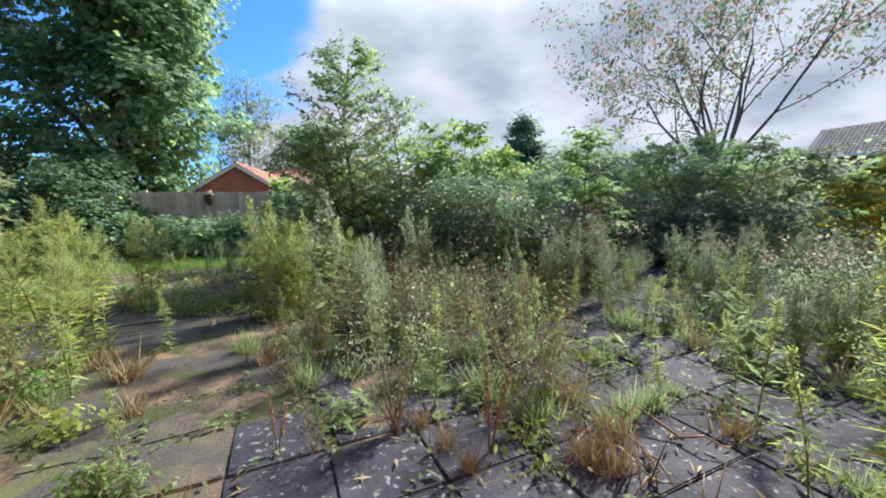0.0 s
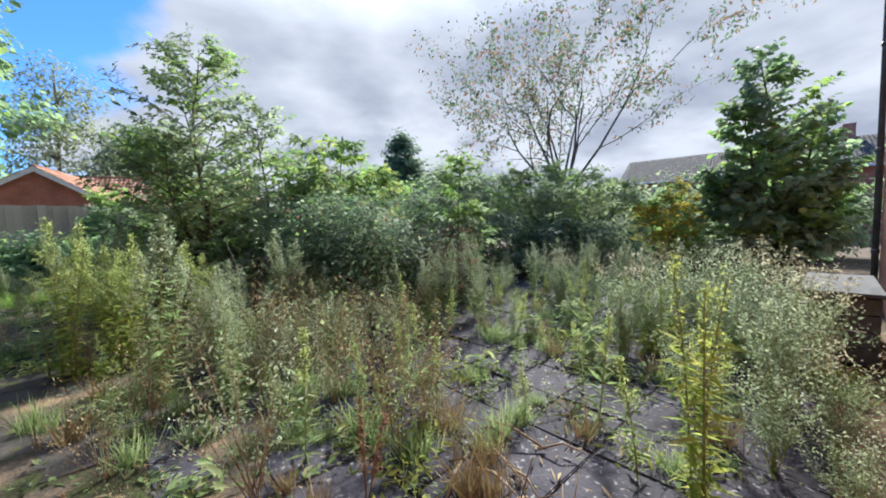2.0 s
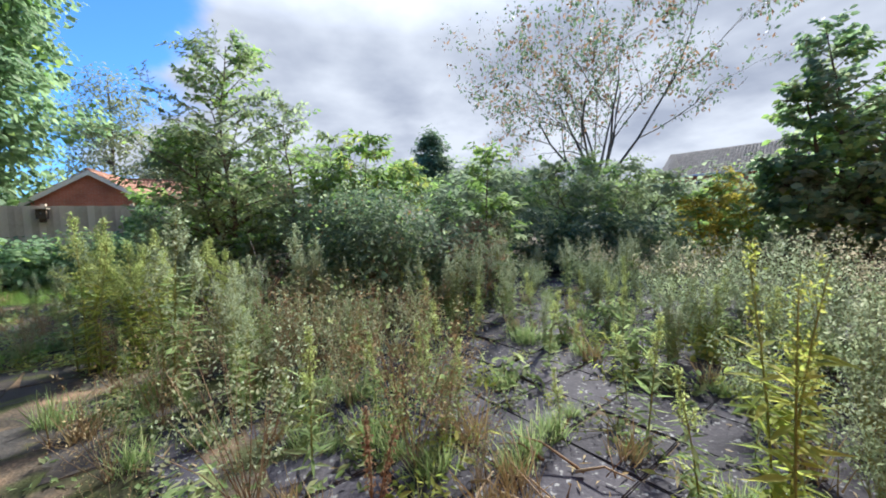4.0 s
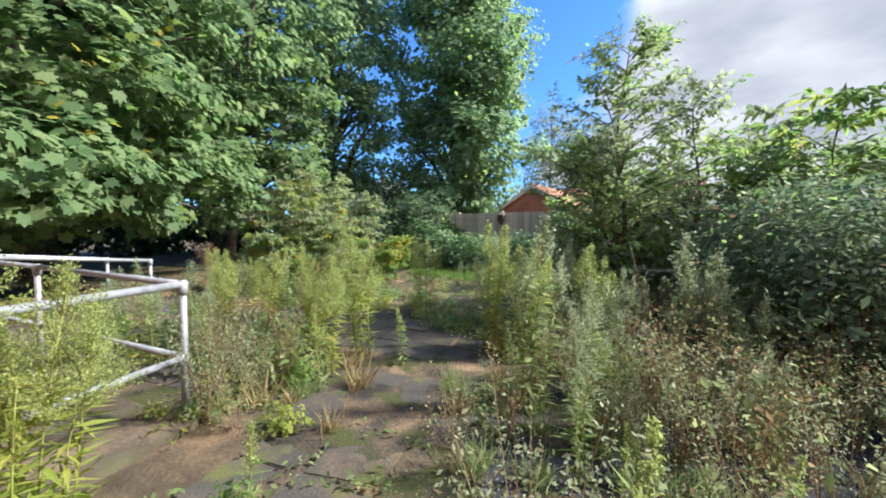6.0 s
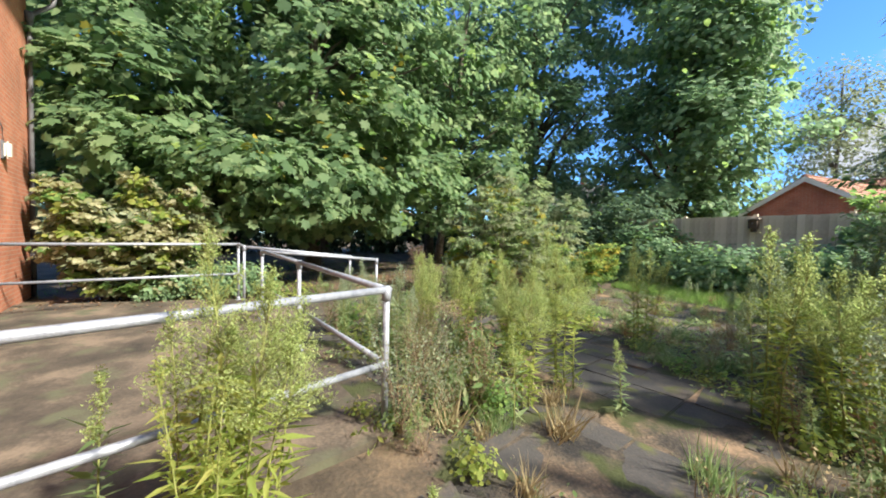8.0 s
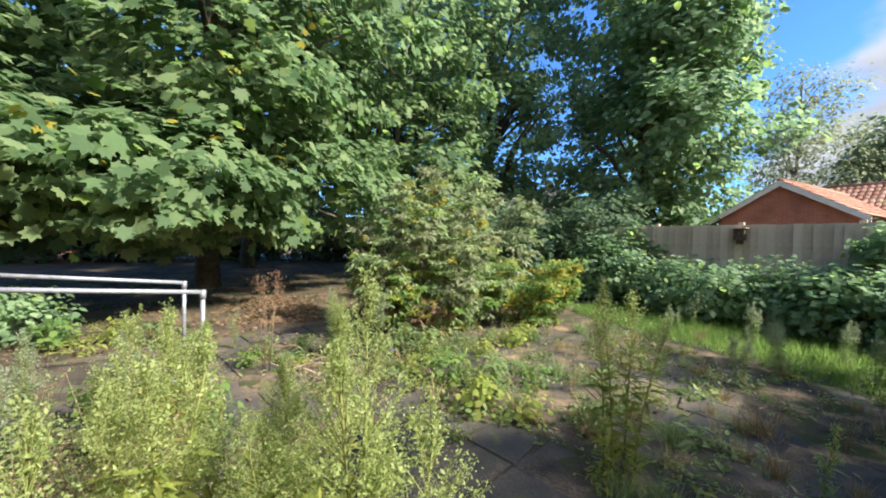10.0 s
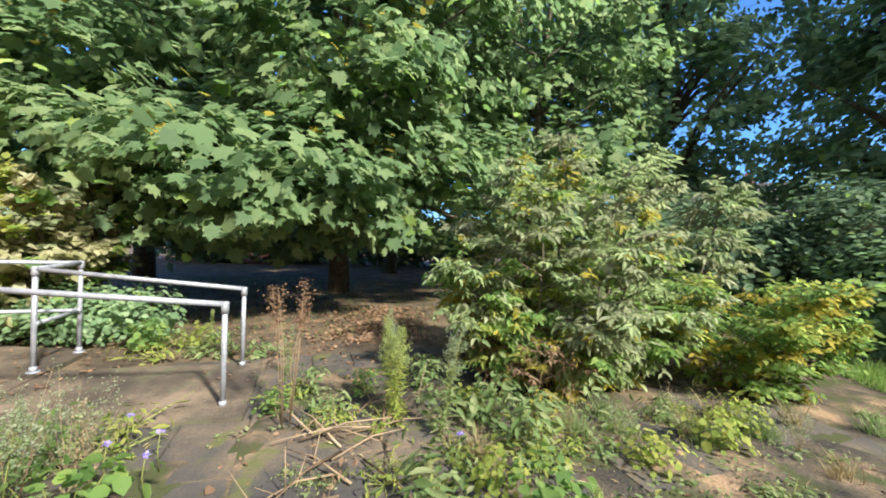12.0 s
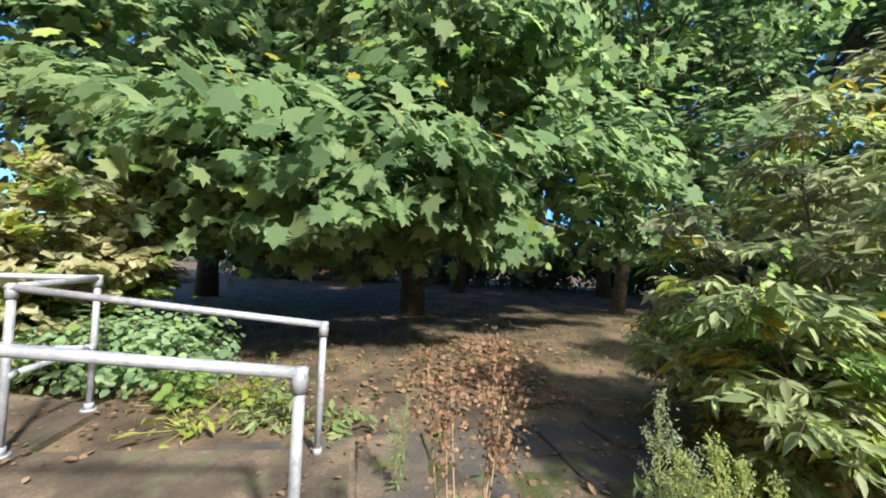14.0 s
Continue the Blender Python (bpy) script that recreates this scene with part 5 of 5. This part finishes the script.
yellow = [fleabane(1.3, FLUFF, LEAF_YELLOW, "tall fleabane with a pale yellow feathery plume", 1.25, s) for s in (3, 5, 4)]
greenish = [fleabane(1.2, FLUFF_GREEN, LEAF_WEED, "tall grey-green fleabane going to seed", 1.1, s) for s in (2, 4, 3)]
near = [fleabane(1.3, FLUFF, LEAF_YELLOW, "tall fleabane with a dense pale yellow plume", 1.4, 4, "fleabane", 0.0095, 62)]
single = [fleabane(0.8, FLUFF, LEAF_WEED, "single slim fleabane shoot", 0.7, 1) for s in range(2)]
aster = [scrub(1.05, "bushy aster with white seed heads" if m is FLUFF_WHITE else "bushy green aster going to seed", LEAF_OLIVE, m, 34, "aster", 0.026) for m in (FLUFF_WHITE, FLUFF_GREEN, FLUFF_GREEN)]
willowherb = [fleabane(1.25, LEAF_YELLOW, LEAF_YELLOW, "tall willowherb with narrow yellowing leaves", 0.35, 3, "willowherb")]
dry = [scrub(1.0, "twiggy half-dead weed with straw-coloured seed heads", LEAF_WEED, STRAW, 18), scrub(0.8, "dry brown weed with pale seed heads", LEAF_WEED, LEAF_BROWN, 16), scrub(0.9, "straw-coloured dead weed among the slabs", LEAF_PALE, STRAW, 15), scrub(0.9, "twiggy grey-green weed going to seed", LEAF_PALE, FLUFF_GREEN, 20)]
docks = [dock(0.75), dock(0.6)]
grass = [tuft(0.13, 0.15, LEAF_WEED, "green grass tuft growing from a joint"), tuft(0.10, 0.17, STRAW, "dry straw-coloured grass tuft", 80)]
low = [rosette("low green leafy weed", LEAF_WEED, 0.085, 90, 0.13, "lance"), rosette("low yellow-green leafy weed", LEAF_YELLOW, 0.06, 60, 0.14, "lance"), rosette("small dark green weed in a joint", LEAF_WEED, 0.04, 90, 0.14, "oval")]
bushy = [rosette("bushy broad-leaved green weed", LEAF_FRESH, 0.055, 190, 0.34, "broad"), rosette("bushy weed with narrow grey-green leaves", LEAF_WEED, 0.09, 150, 0.4, "lance"), rosette("bushy yellowing weed with broad leaves", LEAF_YELLOW, 0.052, 150, 0.28, "broad")]

sown = []


def sow(proto, x, y, tall=None):
    h = {True: tall}.get(tall is not None, rng.uniform(0.75, 1.1))
    m = pose(x, y, 0.0, rng.normal(0, 3), rng.normal(0, 3), rng.uniform(0, 360))
    ob = copy_thing(proto, m)
    ob.scale = (h, h, h)
    sown.append((ob, x, y))
    return ob


def pick(kinds):
    return kinds[int(rng.integers(len(kinds)))]


# single plants that stand out: kind, x, y, scale
for kinds, x, y, s in (
        (yellow, -1.9, 4.75, 1.1), (near, -3.54, 3.7, 0.9), (greenish, -0.97, 3.87, 1.2), (greenish, -0.13, 5.0, 1.1),
        (single, -2.41, 3.92, 0.72), (greenish, 1.69, 4.6, 0.72), (single, 0.05, 2.56, 0.92), (docks, 0.30, 2.07, 0.88), (dry, -0.2, 2.3, 1.05), (dry, -0.62, 2.19, 0.42),
        (single, -1.44, 2.0, 0.58), (docks, -0.83, 2.21, 0.55), (single, 2.17, 2.52, 0.66), (greenish, 2.33, 4.36, 0.7), (greenish, 2.32, 3.7, 0.5), (greenish, 3.05, 2.9, 0.55),
        (willowherb, 1.75, 1.36, 0.94), (aster, 3.75, 2.3, 1.0), (aster, 2.75, 1.25, 0.65), (aster, 3.3, 1.75, 0.9), (aster, 3.23, 3.0, 1.0), (aster, 4.4, 2.9, 1.1), (aster, 2.35, 1.35, 0.6), (aster, 2.95, 1.6, 0.8), (aster, 3.7, 1.7, 0.95), (aster, 2.65, 2.0, 0.6), (aster, 4.3, 2.1, 1.0), (aster, 5.0, 2.7, 1.1), (aster, 5.6, 3.3, 1.1), (aster, 2.2, 1.0, 0.5), (aster, 5.2, 3.9, 1.0),
        (near, -1.9, 1.32, 1.02), (yellow, -2.1, 1.12, 0.85), (willowherb, -1.72, 1.25, 0.75), (single, -2.24, 0.74, 0.9), (near, -3.05, 3.8, 1.08), (greenish, -1.98, 4.98, 1.02), (single, -0.36, 3.84, 0.85),
        (greenish, -0.34, 4.56, 0.45), (greenish, -2.18, 6.9, 1.25), (dry, -4.72, 4.2, 1.0), (dry, -4.09, 2.95, 1.0), (dry, -0.97, 2.91, 0.68), (greenish, -0.85, 7.0, 0.95), (dry, -0.9, 3.42, 0.78),
        (near, -2.78, 3.2, 0.93), (single, -2.5, 3.0, 0.9), (dry, -4.08, 2.83, 0.8), (dry, -5.6, 2.0, 0.95), (greenish, -6.6, 4.75, 0.75), (greenish, -4.27, 9.35, 0.6),
        (single, -5.35, 5.4, 0.6), (greenish, -7.16, 4.25, 0.72), (yellow, -6.8, 4.38, 0.66), (single, -8.48, 1.83, 0.7), (greenish, -7.85, 3.1, 0.45)):
    sow(pick(kinds), x, y, s)

fixed = len(sown)


def free(x, y, gap=0.85):
    """Open ground: away from the walked line, the patio, and the ramp."""
    b = (Vector((x, y, 0)) - ORIGIN).dot(V)
    if b < 0.3 or (x < -1.6 and b < 3.0) or (x < -6.6 and y < 3.3):
        return False
    line = [(-0.1, 0.3), (0.25, 1.3), (0.2, 1.4), (-1.6, 3.0), (-2.5, 4.05), (-3.4, 4.7), (-4.4, 4.45), (-5.7, 3.5)]
    for (ax, ay), (bx, by) in zip(line, line[1:]):
        d = Vector((bx - ax, by - ay)); w = Vector((x - ax, y - ay))
        k = max(0, min(1, w.dot(d) / max(d.length_squared, 1e-6)))
        if (w - d * k).length < gap:
            return False
    return True


def scatter(kinds, n, x0, x1, y0, y1, lo, hi, gap=0.85):
    k = 0
    while k < n:
        x, y = rng.uniform(x0, x1), rng.uniform(y0, y1)
        k += 1
        if free(x, y, gap):
            sow(pick(kinds), x, y, rng.uniform(lo, hi))


scatter(greenish, 26, -2.4, 3.5, 4.6, 7.5, 0.6, 1.05)
scatter(yellow, 6, -1.9, -0.8, 4.4, 6.0, 0.7, 1.0)
scatter(yellow, 9, -6.0, -3.6, 2.9, 3.9, 0.6, 0.95, 0.7)
scatter(dry, 88, -2.8, 1.1, 1.7, 4.8, 0.55, 1.1, 0.75)
scatter(dry, 26, -6.4, -3.0, 2.5, 4.0, 0.55, 0.95, 0.85)
scatter(single, 70, -3.0, 5.0, 1.6, 6.5, 0.4, 0.95, 0.6)
scatter(yellow, 16, -3.9, -2.3, 3.7, 5.8, 0.8, 1.1, 0.9)
scatter(dry, 26, -3.4, -1.2, 3.6, 6.0, 0.4, 0.8, 0.9)
scatter(bushy, 26, -3.6, -0.6, 1.9, 6.0, 0.3, 0.7, 0.45)
scatter(bushy, 16, 2.6, 6.5, 1.6, 4.0, 0.5, 1.0, 0.6)
scatter(single, 60, -2.6, 0.6, 1.5, 4.2, 0.3, 0.7, 0.5)
scatter(dry[3:] + dry[:1], 34, -2.2, 0.9, 1.5, 3.6, 0.35, 0.75, 0.62)
scatter(greenish, 14, -2.2, 0.4, 3.2, 4.8, 0.5, 0.85, 0.95)
scatter(grass, 60, -2.8, 0.8, 1.2, 4.5, 0.6, 1.3, 0.35)
scatter(docks, 9, -2.5, 3.5, 1.7, 5.5, 0.5, 1.0, 0.6)
scatter(aster, 16, 3.4, 7.0, 2.6, 6.5, 0.6, 1.0)
scatter(greenish, 40, 1.0, 7.5, 4.8, 8.5, 0.5, 0.95)
scatter(greenish, 14, -7.0, -3.0, 8.0, 11.0, 0.3, 0.6)
scatter(dry, 16, -7.0, -3.2, 5.6, 9.5, 0.25, 0.5)
scatter(grass, 80, -3.0, 5.5, 1.4, 6.5, 0.5, 1.2, 0.4)
scatter(grass, 80, -7.2, -2.5, 4.8, 10.5, 0.4, 1.2, 0.5)
scatter(low, 120, -3.0, 5.5, 1.2, 6.5, 0.4, 1.0, 0.35)
scatter(low, 90, -7.4, -2.5, 3.6, 9.5, 0.4, 1.1, 0.45)
# keep the trodden line clear of tall plants
for ob, x, y in sown[fixed:]:
    if ob.name.startswith(("fleabane", "dry_weed", "dead_dock")) and not free(x, y, 0.92):
        for o in (*ob.children_recursive, ob):
            bpy.data.objects.remove(o)
for x, y in ((-3.35, 2.55), (-3.75, 2.4), (-4.1, 2.55), (-4.5, 2.3), (-4.9, 2.4), (-5.3, 2.1), (-3.7, 2.85), (-4.3, 2.85), (-5.0, 2.8), (-5.6, 2.5), (-4.7, 2.05), (-5.9, 1.9)):
    sow(pick(dry + greenish), x, y, rng.uniform(0.6, 0.9))
    sow(pick(low), x + 0.2, y + 0.15, rng.uniform(0.8, 1.3))
for x, y in ((-6.6, 2.35), (-6.35, 2.5), (-8.3, 1.3), (-8.5, 1.7), (-7.4, 3.3), (-6.0, 4.7), (-5.7, 4.95), (-8.9, 1.1), (-7.0, 5.0), (-6.4, 5.6), (-8.6, 2.4)):
    sow(low[int(rng.integers(2))], x, y, rng.uniform(0.8, 1.5))
for x, y, s in ((-4.6, 5.6, 1.0), (-5.0, 5.3, 1.1), (-5.3, 5.7, 0.9), (-5.7, 5.3, 1.0), (-4.2, 6.0, 0.8), (-6.1, 5.1, 0.9), (-5.2, 6.2, 0.8), (-6.5, 5.4, 1.1), (-6.3, 6.2, 0.9), (-4.4, 3.5, 0.9), (-5.0, 3.2, 1.0), (-5.6, 2.9, 1.0),
                (-4.1, 3.3, 1.0), (-3.6, 3.2, 1.1), (-3.2, 3.0, 1.0), (-2.9, 2.7, 0.9), (-6.2, 2.2, 0.9), (-6.9, 5.2, 1.0), (-7.2, 5.0, 0.8), (-7.6, 4.6, 0.8), (-8.5, 2.0, 0.9), (-8.9, 1.5, 1.1), (-8.7, 0.9, 1.0), (-7.4, 3.5, 0.7), (-7.0, 3.3, 0.6), (-7.5, 4.0, 0.6), (-6.6, 6.9, 1.0), (-6.9, 7.4, 0.9)):
    sow(pick(bushy), x, y, s * rng.uniform(0.85, 1.15))
for x, y, s in ((1.22, 2.3, 1.0), (1.45, 2.4, 0.9), (1.05, 2.2, 0.8)):
    sow(grass[0], x, y, s)
for x, y, s in ((0.95, 2.5, 1.2), (0.8, 1.95, 1.1)):
    sow(grass[1], x, y, s)

for proto in near + yellow + greenish + single + aster + willowherb + dry + docks + grass + low + bushy:
    for o in (*proto.children_recursive, proto):
        bpy.data.objects.remove(o)


def brown_plant(x, y):
    """The tall dead plant by the end of the ramp."""
    e = empty("dead_hydrangea", pose(x, y, 0), "tall dead plant with rust-brown clustered seed heads", "dead plant")
    pp = []
    for k in range(7):
        an = rng.uniform(0, 6.28)
        tip = Vector((math.cos(an) * 0.12, math.sin(an) * 0.12, rng.uniform(0.9, 1.22)))
        t = Tubes(); t.add([(math.cos(an) * 0.035, math.sin(an) * 0.035, 0), tip * 0.55 + Vector(rng.normal(0, 0.015, 3)), tip], [0.0045, 0.0035, 0.0015], 5); t.ob("stem", DEAD, e)
        for j in range(150):
            pp.append(tip + Vector(rng.normal(0, 0.03, 3)) - Vector((0, 0, rng.uniform(0, 0.16))))
    pp = np.array([tuple(q) for q in pp])
    v, f = leaf_mesh(pp, rng.normal(0, 1, pp.shape), 0.014, "broad")
    tri_ob("seed_head", v, f, LEAF_BROWN, e)


brown_plant(-6.75, 3.5)


def dead_branches(x, y, n, reach, label):
    e = empty("fallen_branches", pose(x, y, 0.02), label, "branches")
    t = Tubes()
    for k in range(n):
        an = rng.uniform(0, 6.28)
        p = Vector((rng.normal(0, 0.25), rng.normal(0, 0.25), 0.0))
        d = Vector((math.cos(an), math.sin(an), rng.uniform(0.0, 0.25)))
        q = p + d * reach * rng.uniform(0.4, 1)
        t.add([p, p.lerp(q, 0.5) + Vector((0, 0, 0.05)), q], [0.009, 0.006, 0.003], 5)
        for j in range(2):
            s = p.lerp(q, rng.uniform(0.4, 0.8))
            t.add([s, s + Vector(rng.normal(0, 0.12, 3)) + Vector((0, 0, 0.07))], [0.004, 0.002], 4)
    t.ob("branch", DEAD, e)["kind"] = "stuff"


dead_branches(-6.55, 4.0, 16, 1.0, "pile of dry brown twigs lying on concrete")
dead_branches(1.0, 1.9, 12, 0.5, "dry broken stems on the slabs")


def bleached_branch(x, y):
    e = empty("dead_branch", pose(x, y, 0), "bleached dead branches reaching out of the bushes", "branch")
    t = Tubes()
    for k in range(12):
        an = rng.uniform(3.6, 5.8)
        p = Vector((rng.normal(0, 0.2), rng.normal(0, 0.2), 0))
        d = Vector((math.cos(an) * 0.6, math.sin(an) * 0.35, rng.uniform(0.5, 1.0))) * rng.uniform(0.8, 1.35)
        pts = [p, p + d * 0.45 + Vector(rng.normal(0, 0.06, 3)), p + d * 0.75 + Vector(rng.normal(0, 0.06, 3)), p + d]
        t.add(pts, [0.018, 0.014, 0.009, 0.004], 5)
        for j in range(5):
            s = pts[2].lerp(pts[3], rng.random())
            t.add([s, s + Vector(rng.normal(0, 0.16, 3))], [0.006, 0.002], 4)
    t.ob("branch", BARK_GREY, e)


bleached_branch(-0.9, 5.6)


def blue_flowers():
    for x, y in ((-6.15, 2.95), (-6.0, 2.75), (-5.9, 3.05), (-6.2, 4.85), (-6.35, 2.6)):
        e = empty("blue_flower", pose(x, y, 0), "small violet-blue flower on a thin stem", "flower", "blue flowers")
        t = Tubes(); t.add([(0, 0, 0), (0.02, 0, 0.15), (0.01, 0.01, 0.27)], [0.003, 0.003, 0.002], 4); t.ob("stem", STEM, e)
        q = np.tile([[0.01, 0.01, 0.27]], (11, 1))
        an = np.arange(11) * 0.571
        v, f = leaf_mesh(q, np.tile([[0, 0, 1.0]], (11, 1)), 0.028, "oval", 0, 0.1, np.column_stack([np.cos(an), np.sin(an), np.zeros(11)]) * 3)
        tri_ob("flower_head", v, f, PETAL, e)


blue_flowers()


# ---- grass, litter and moss ----
def stuff_leaves(name, pts, size, shape, mat, label, category, normal=(0, 0, 1.0), droop=0.0, along=None):
    v, f = leaf_mesh(pts, np.tile([normal], (len(pts), 1)), size, shape, droop, 0.35, along)
    tagged(tri_ob(name, v, f, mat), label, category, kind="stuff")


def lawn():
    n = 42000
    # a strip between the paving and the bramble bank
    s = rng.random(n); w = rng.random(n)
    x = -8.6 + s * 8.2
    y0 = 10.1 - 0.16 * (x + 8.6) - 0.5 * np.sin(s * 9) * 0.4
    y = y0 + w * (11.9 + 0.16 * (x + 8.6) - y0)
    p = np.column_stack([x, y, np.full(n, -0.02)])
    d = np.column_stack([rng.normal(0, 0.35, n), rng.normal(0, 0.35, n), np.ones(n)])
    v, f = leaf_mesh(p, rng.normal(0, 1, (n, 3)) * np.array([1, 1, 0.2]), 0.15, "blade", 0, 0.4, d)
    tagged(tri_ob("lawn_grass", v, f, GRASS), "patch of fresh green uncut grass before the brambles", "grass", kind="stuff")


lawn()


PITCH = 0.49   # paving slabs, joint to joint


def joint_weeds():
    n = 6500
    a, b = (rng.integers(-12, 20, n) + 0.5) * PITCH + rng.normal(0, 0.02, n), rng.uniform(0.4, 9.5, n)
    row = rng.random(n) < 0.6
    bb = np.where(row, np.round(b / PITCH) * PITCH + rng.normal(0, 0.02, n), b)
    aa = np.where(row, rng.uniform(-5.5, 9.5, n), a)
    keep = np.array([noise.noise((q * 0.8, r * 0.8, 3.0)) > -0.05 for q, r in zip(aa, bb)])
    aa, bb = aa[keep], bb[keep]
    p = np.array([tuple(plan(q, r, rng.uniform(0.0, 0.05))) for q, r in zip(aa, bb)])
    ok = np.array([free(q[0], q[1]) or (-2 < q[0]) for q in p])
    p = np.repeat(p[ok], 3, 0) + rng.normal(0, 0.03, (3 * ok.sum(), 3)) * np.array([1, 1, 0.3])
    stuff_leaves("joint_weeds", p, 0.045, "oval", LEAF_WEED, "small weeds and moss growing in the paving joints", "weeds")


joint_weeds()


def litter():
    n = 11000
    p = np.column_stack([rng.uniform(-19, -6, n), rng.uniform(-3, 9, n), np.full(n, 0.0)])
    ok = np.array([noise.noise((q[0] * 0.5, q[1] * 0.9, 5)) > -0.1 for q in p])
    p = p[ok]
    on = np.array([(q[0] > -9.3 and q[1] < 3.0) for q in p])
    p = p[~on | (rng.random(len(p)) < 0.75)]
    on = np.array([(q[0] > -9.3 and q[1] < 3.0) for q in p])
    p[:, 2] = np.where(on, 0.042, 0.004)
    stuff_leaves("leaf_litter", p, 0.042, "broad", LEAF_BROWN, "fallen brown leaves under the trees and on the patio", "leaf litter")
    n = 1500
    p = np.column_stack([rng.uniform(-12.5, -9.3, n), rng.normal(3.6, 0.55, n), np.full(n, 0.006)])
    stuff_leaves("dry_litter", p, 0.07, "broad", LEAF_BROWN, "sunlit strip of dry fallen leaves", "leaf litter")
    n = 2600
    p = np.column_stack([rng.uniform(-6.5, 4.5, n), rng.uniform(1.2, 9.0, n), np.full(n, 0.012)])
    p = p[np.array([free(q[0], q[1]) or q[0] > -1 for q in p])]
    stuff_leaves("twig_litter", p, 0.07, "slim", STRAW, "dry stalks and bits scattered over the paving", "litter")
    n = 7000
    p = np.column_stack([rng.uniform(-18, -9.5, n), rng.uniform(-4, 9, n), np.full(n, 0.0)])
    d = np.column_stack([rng.normal(0, 0.5, n), rng.normal(0, 0.5, n), np.ones(n)])
    v, f = leaf_mesh(p, rng.normal(0, 1, (n, 3)), 0.12, "blade", 0, 0.4, d)
    tagged(tri_ob("shade_grass", v, f, GRASS), "thin grass under the trees", "grass", kind="stuff")


litter()


# ---- paving slabs ----
def slabs():
    e = tagged(new("paving"), "dark weathered concrete paving slabs with lichen and moss", "paving", kind="structure")
    e.matrix_basis = Matrix.Translation(ORIGIN) @ pose(0, 0, 0, 0, 0, TURN)
    meshes = {}
    half = PITCH / 2 - 0.0045
    for mat in (SLAB, SOILED):
        for k in range(5):
            bm = box(-half, -half, -0.05, half, half, 0.0, 0.007)
            for q in bm.verts:
                q.co.z += 0.003 * math.sin(q.co.x * 8 + k * 2) + 0.003 * math.cos(q.co.y * 9 + k)
                if k == 3 and q.co.x > half - 0.03 and q.co.y > half - 0.03:
                    q.co.x -= 0.05; q.co.y -= 0.02
            me = bpy.data.meshes.new("slab"); bm.to_mesh(me); bm.free(); me.materials.append(mat)
            meshes[mat.name, k] = me
    rest = {SLAB.name: ([], []), SOILED.name: ([], [])}
    for i in range(-14, 22):
        for j in range(1, 21):
            a, b = i * PITCH, (j + 0.5) * PITCH
            w = plan(a, b)
            if w.x < -2.0 and b < 3.25:
                continue
            lean = noise.noise((a * 0.5, b * 0.5, 8)) * 0.6
            mat = SOILED if a - 0.12 * b + lean * 1.5 < -0.3 else SLAB
            me = meshes[mat.name, (i * 3 + j) % 5]
            m = pose(a + rng.normal(0, 0.005), b + rng.normal(0, 0.005), rng.normal(0.0, 0.003), rng.normal(0, 0.3), rng.normal(0, 0.3), rng.normal(0, 0.5) + 90 * ((i * 7 + j * 3) % 4))
            if -1.8 < a < 6.6 and b < 8.2:
                o = new("slab", me); o.parent = e
                o.matrix_basis = m
            else:
                vs, fs = rest[mat.name]
                base = len(vs)
                vs.extend(m @ q.co for q in me.vertices)
                fs.extend(tuple(base + k for k in f.vertices) for f in me.polygons)
    for mat in (SLAB, SOILED):
        mesh_ob("far_slabs", *rest[mat.name], mat, e)["kind"] = "stuff"


slabs()


# ---- bricks of the wall beside the walk ----
def bricks():
    me = bpy.data.meshes.new("brick")
    bm = box(-0.1075, -0.02, -0.0325, 0.1075, 0.006, 0.0325, 0.004); bm.to_mesh(me); bm.free(); me.materials.append(BRICK_PIECE)
    for row in range(28):
        for k in range(10):
            o = new("brick", me); o.parent = brick_house
            o.matrix_basis = pose(2.62 + 0.225 * k + (0.1125 if row % 2 else 0), rng.normal(0, 0.0012), 0.31 + 0.075 * row, 0, 0, rng.normal(0, 0.25))


bricks()
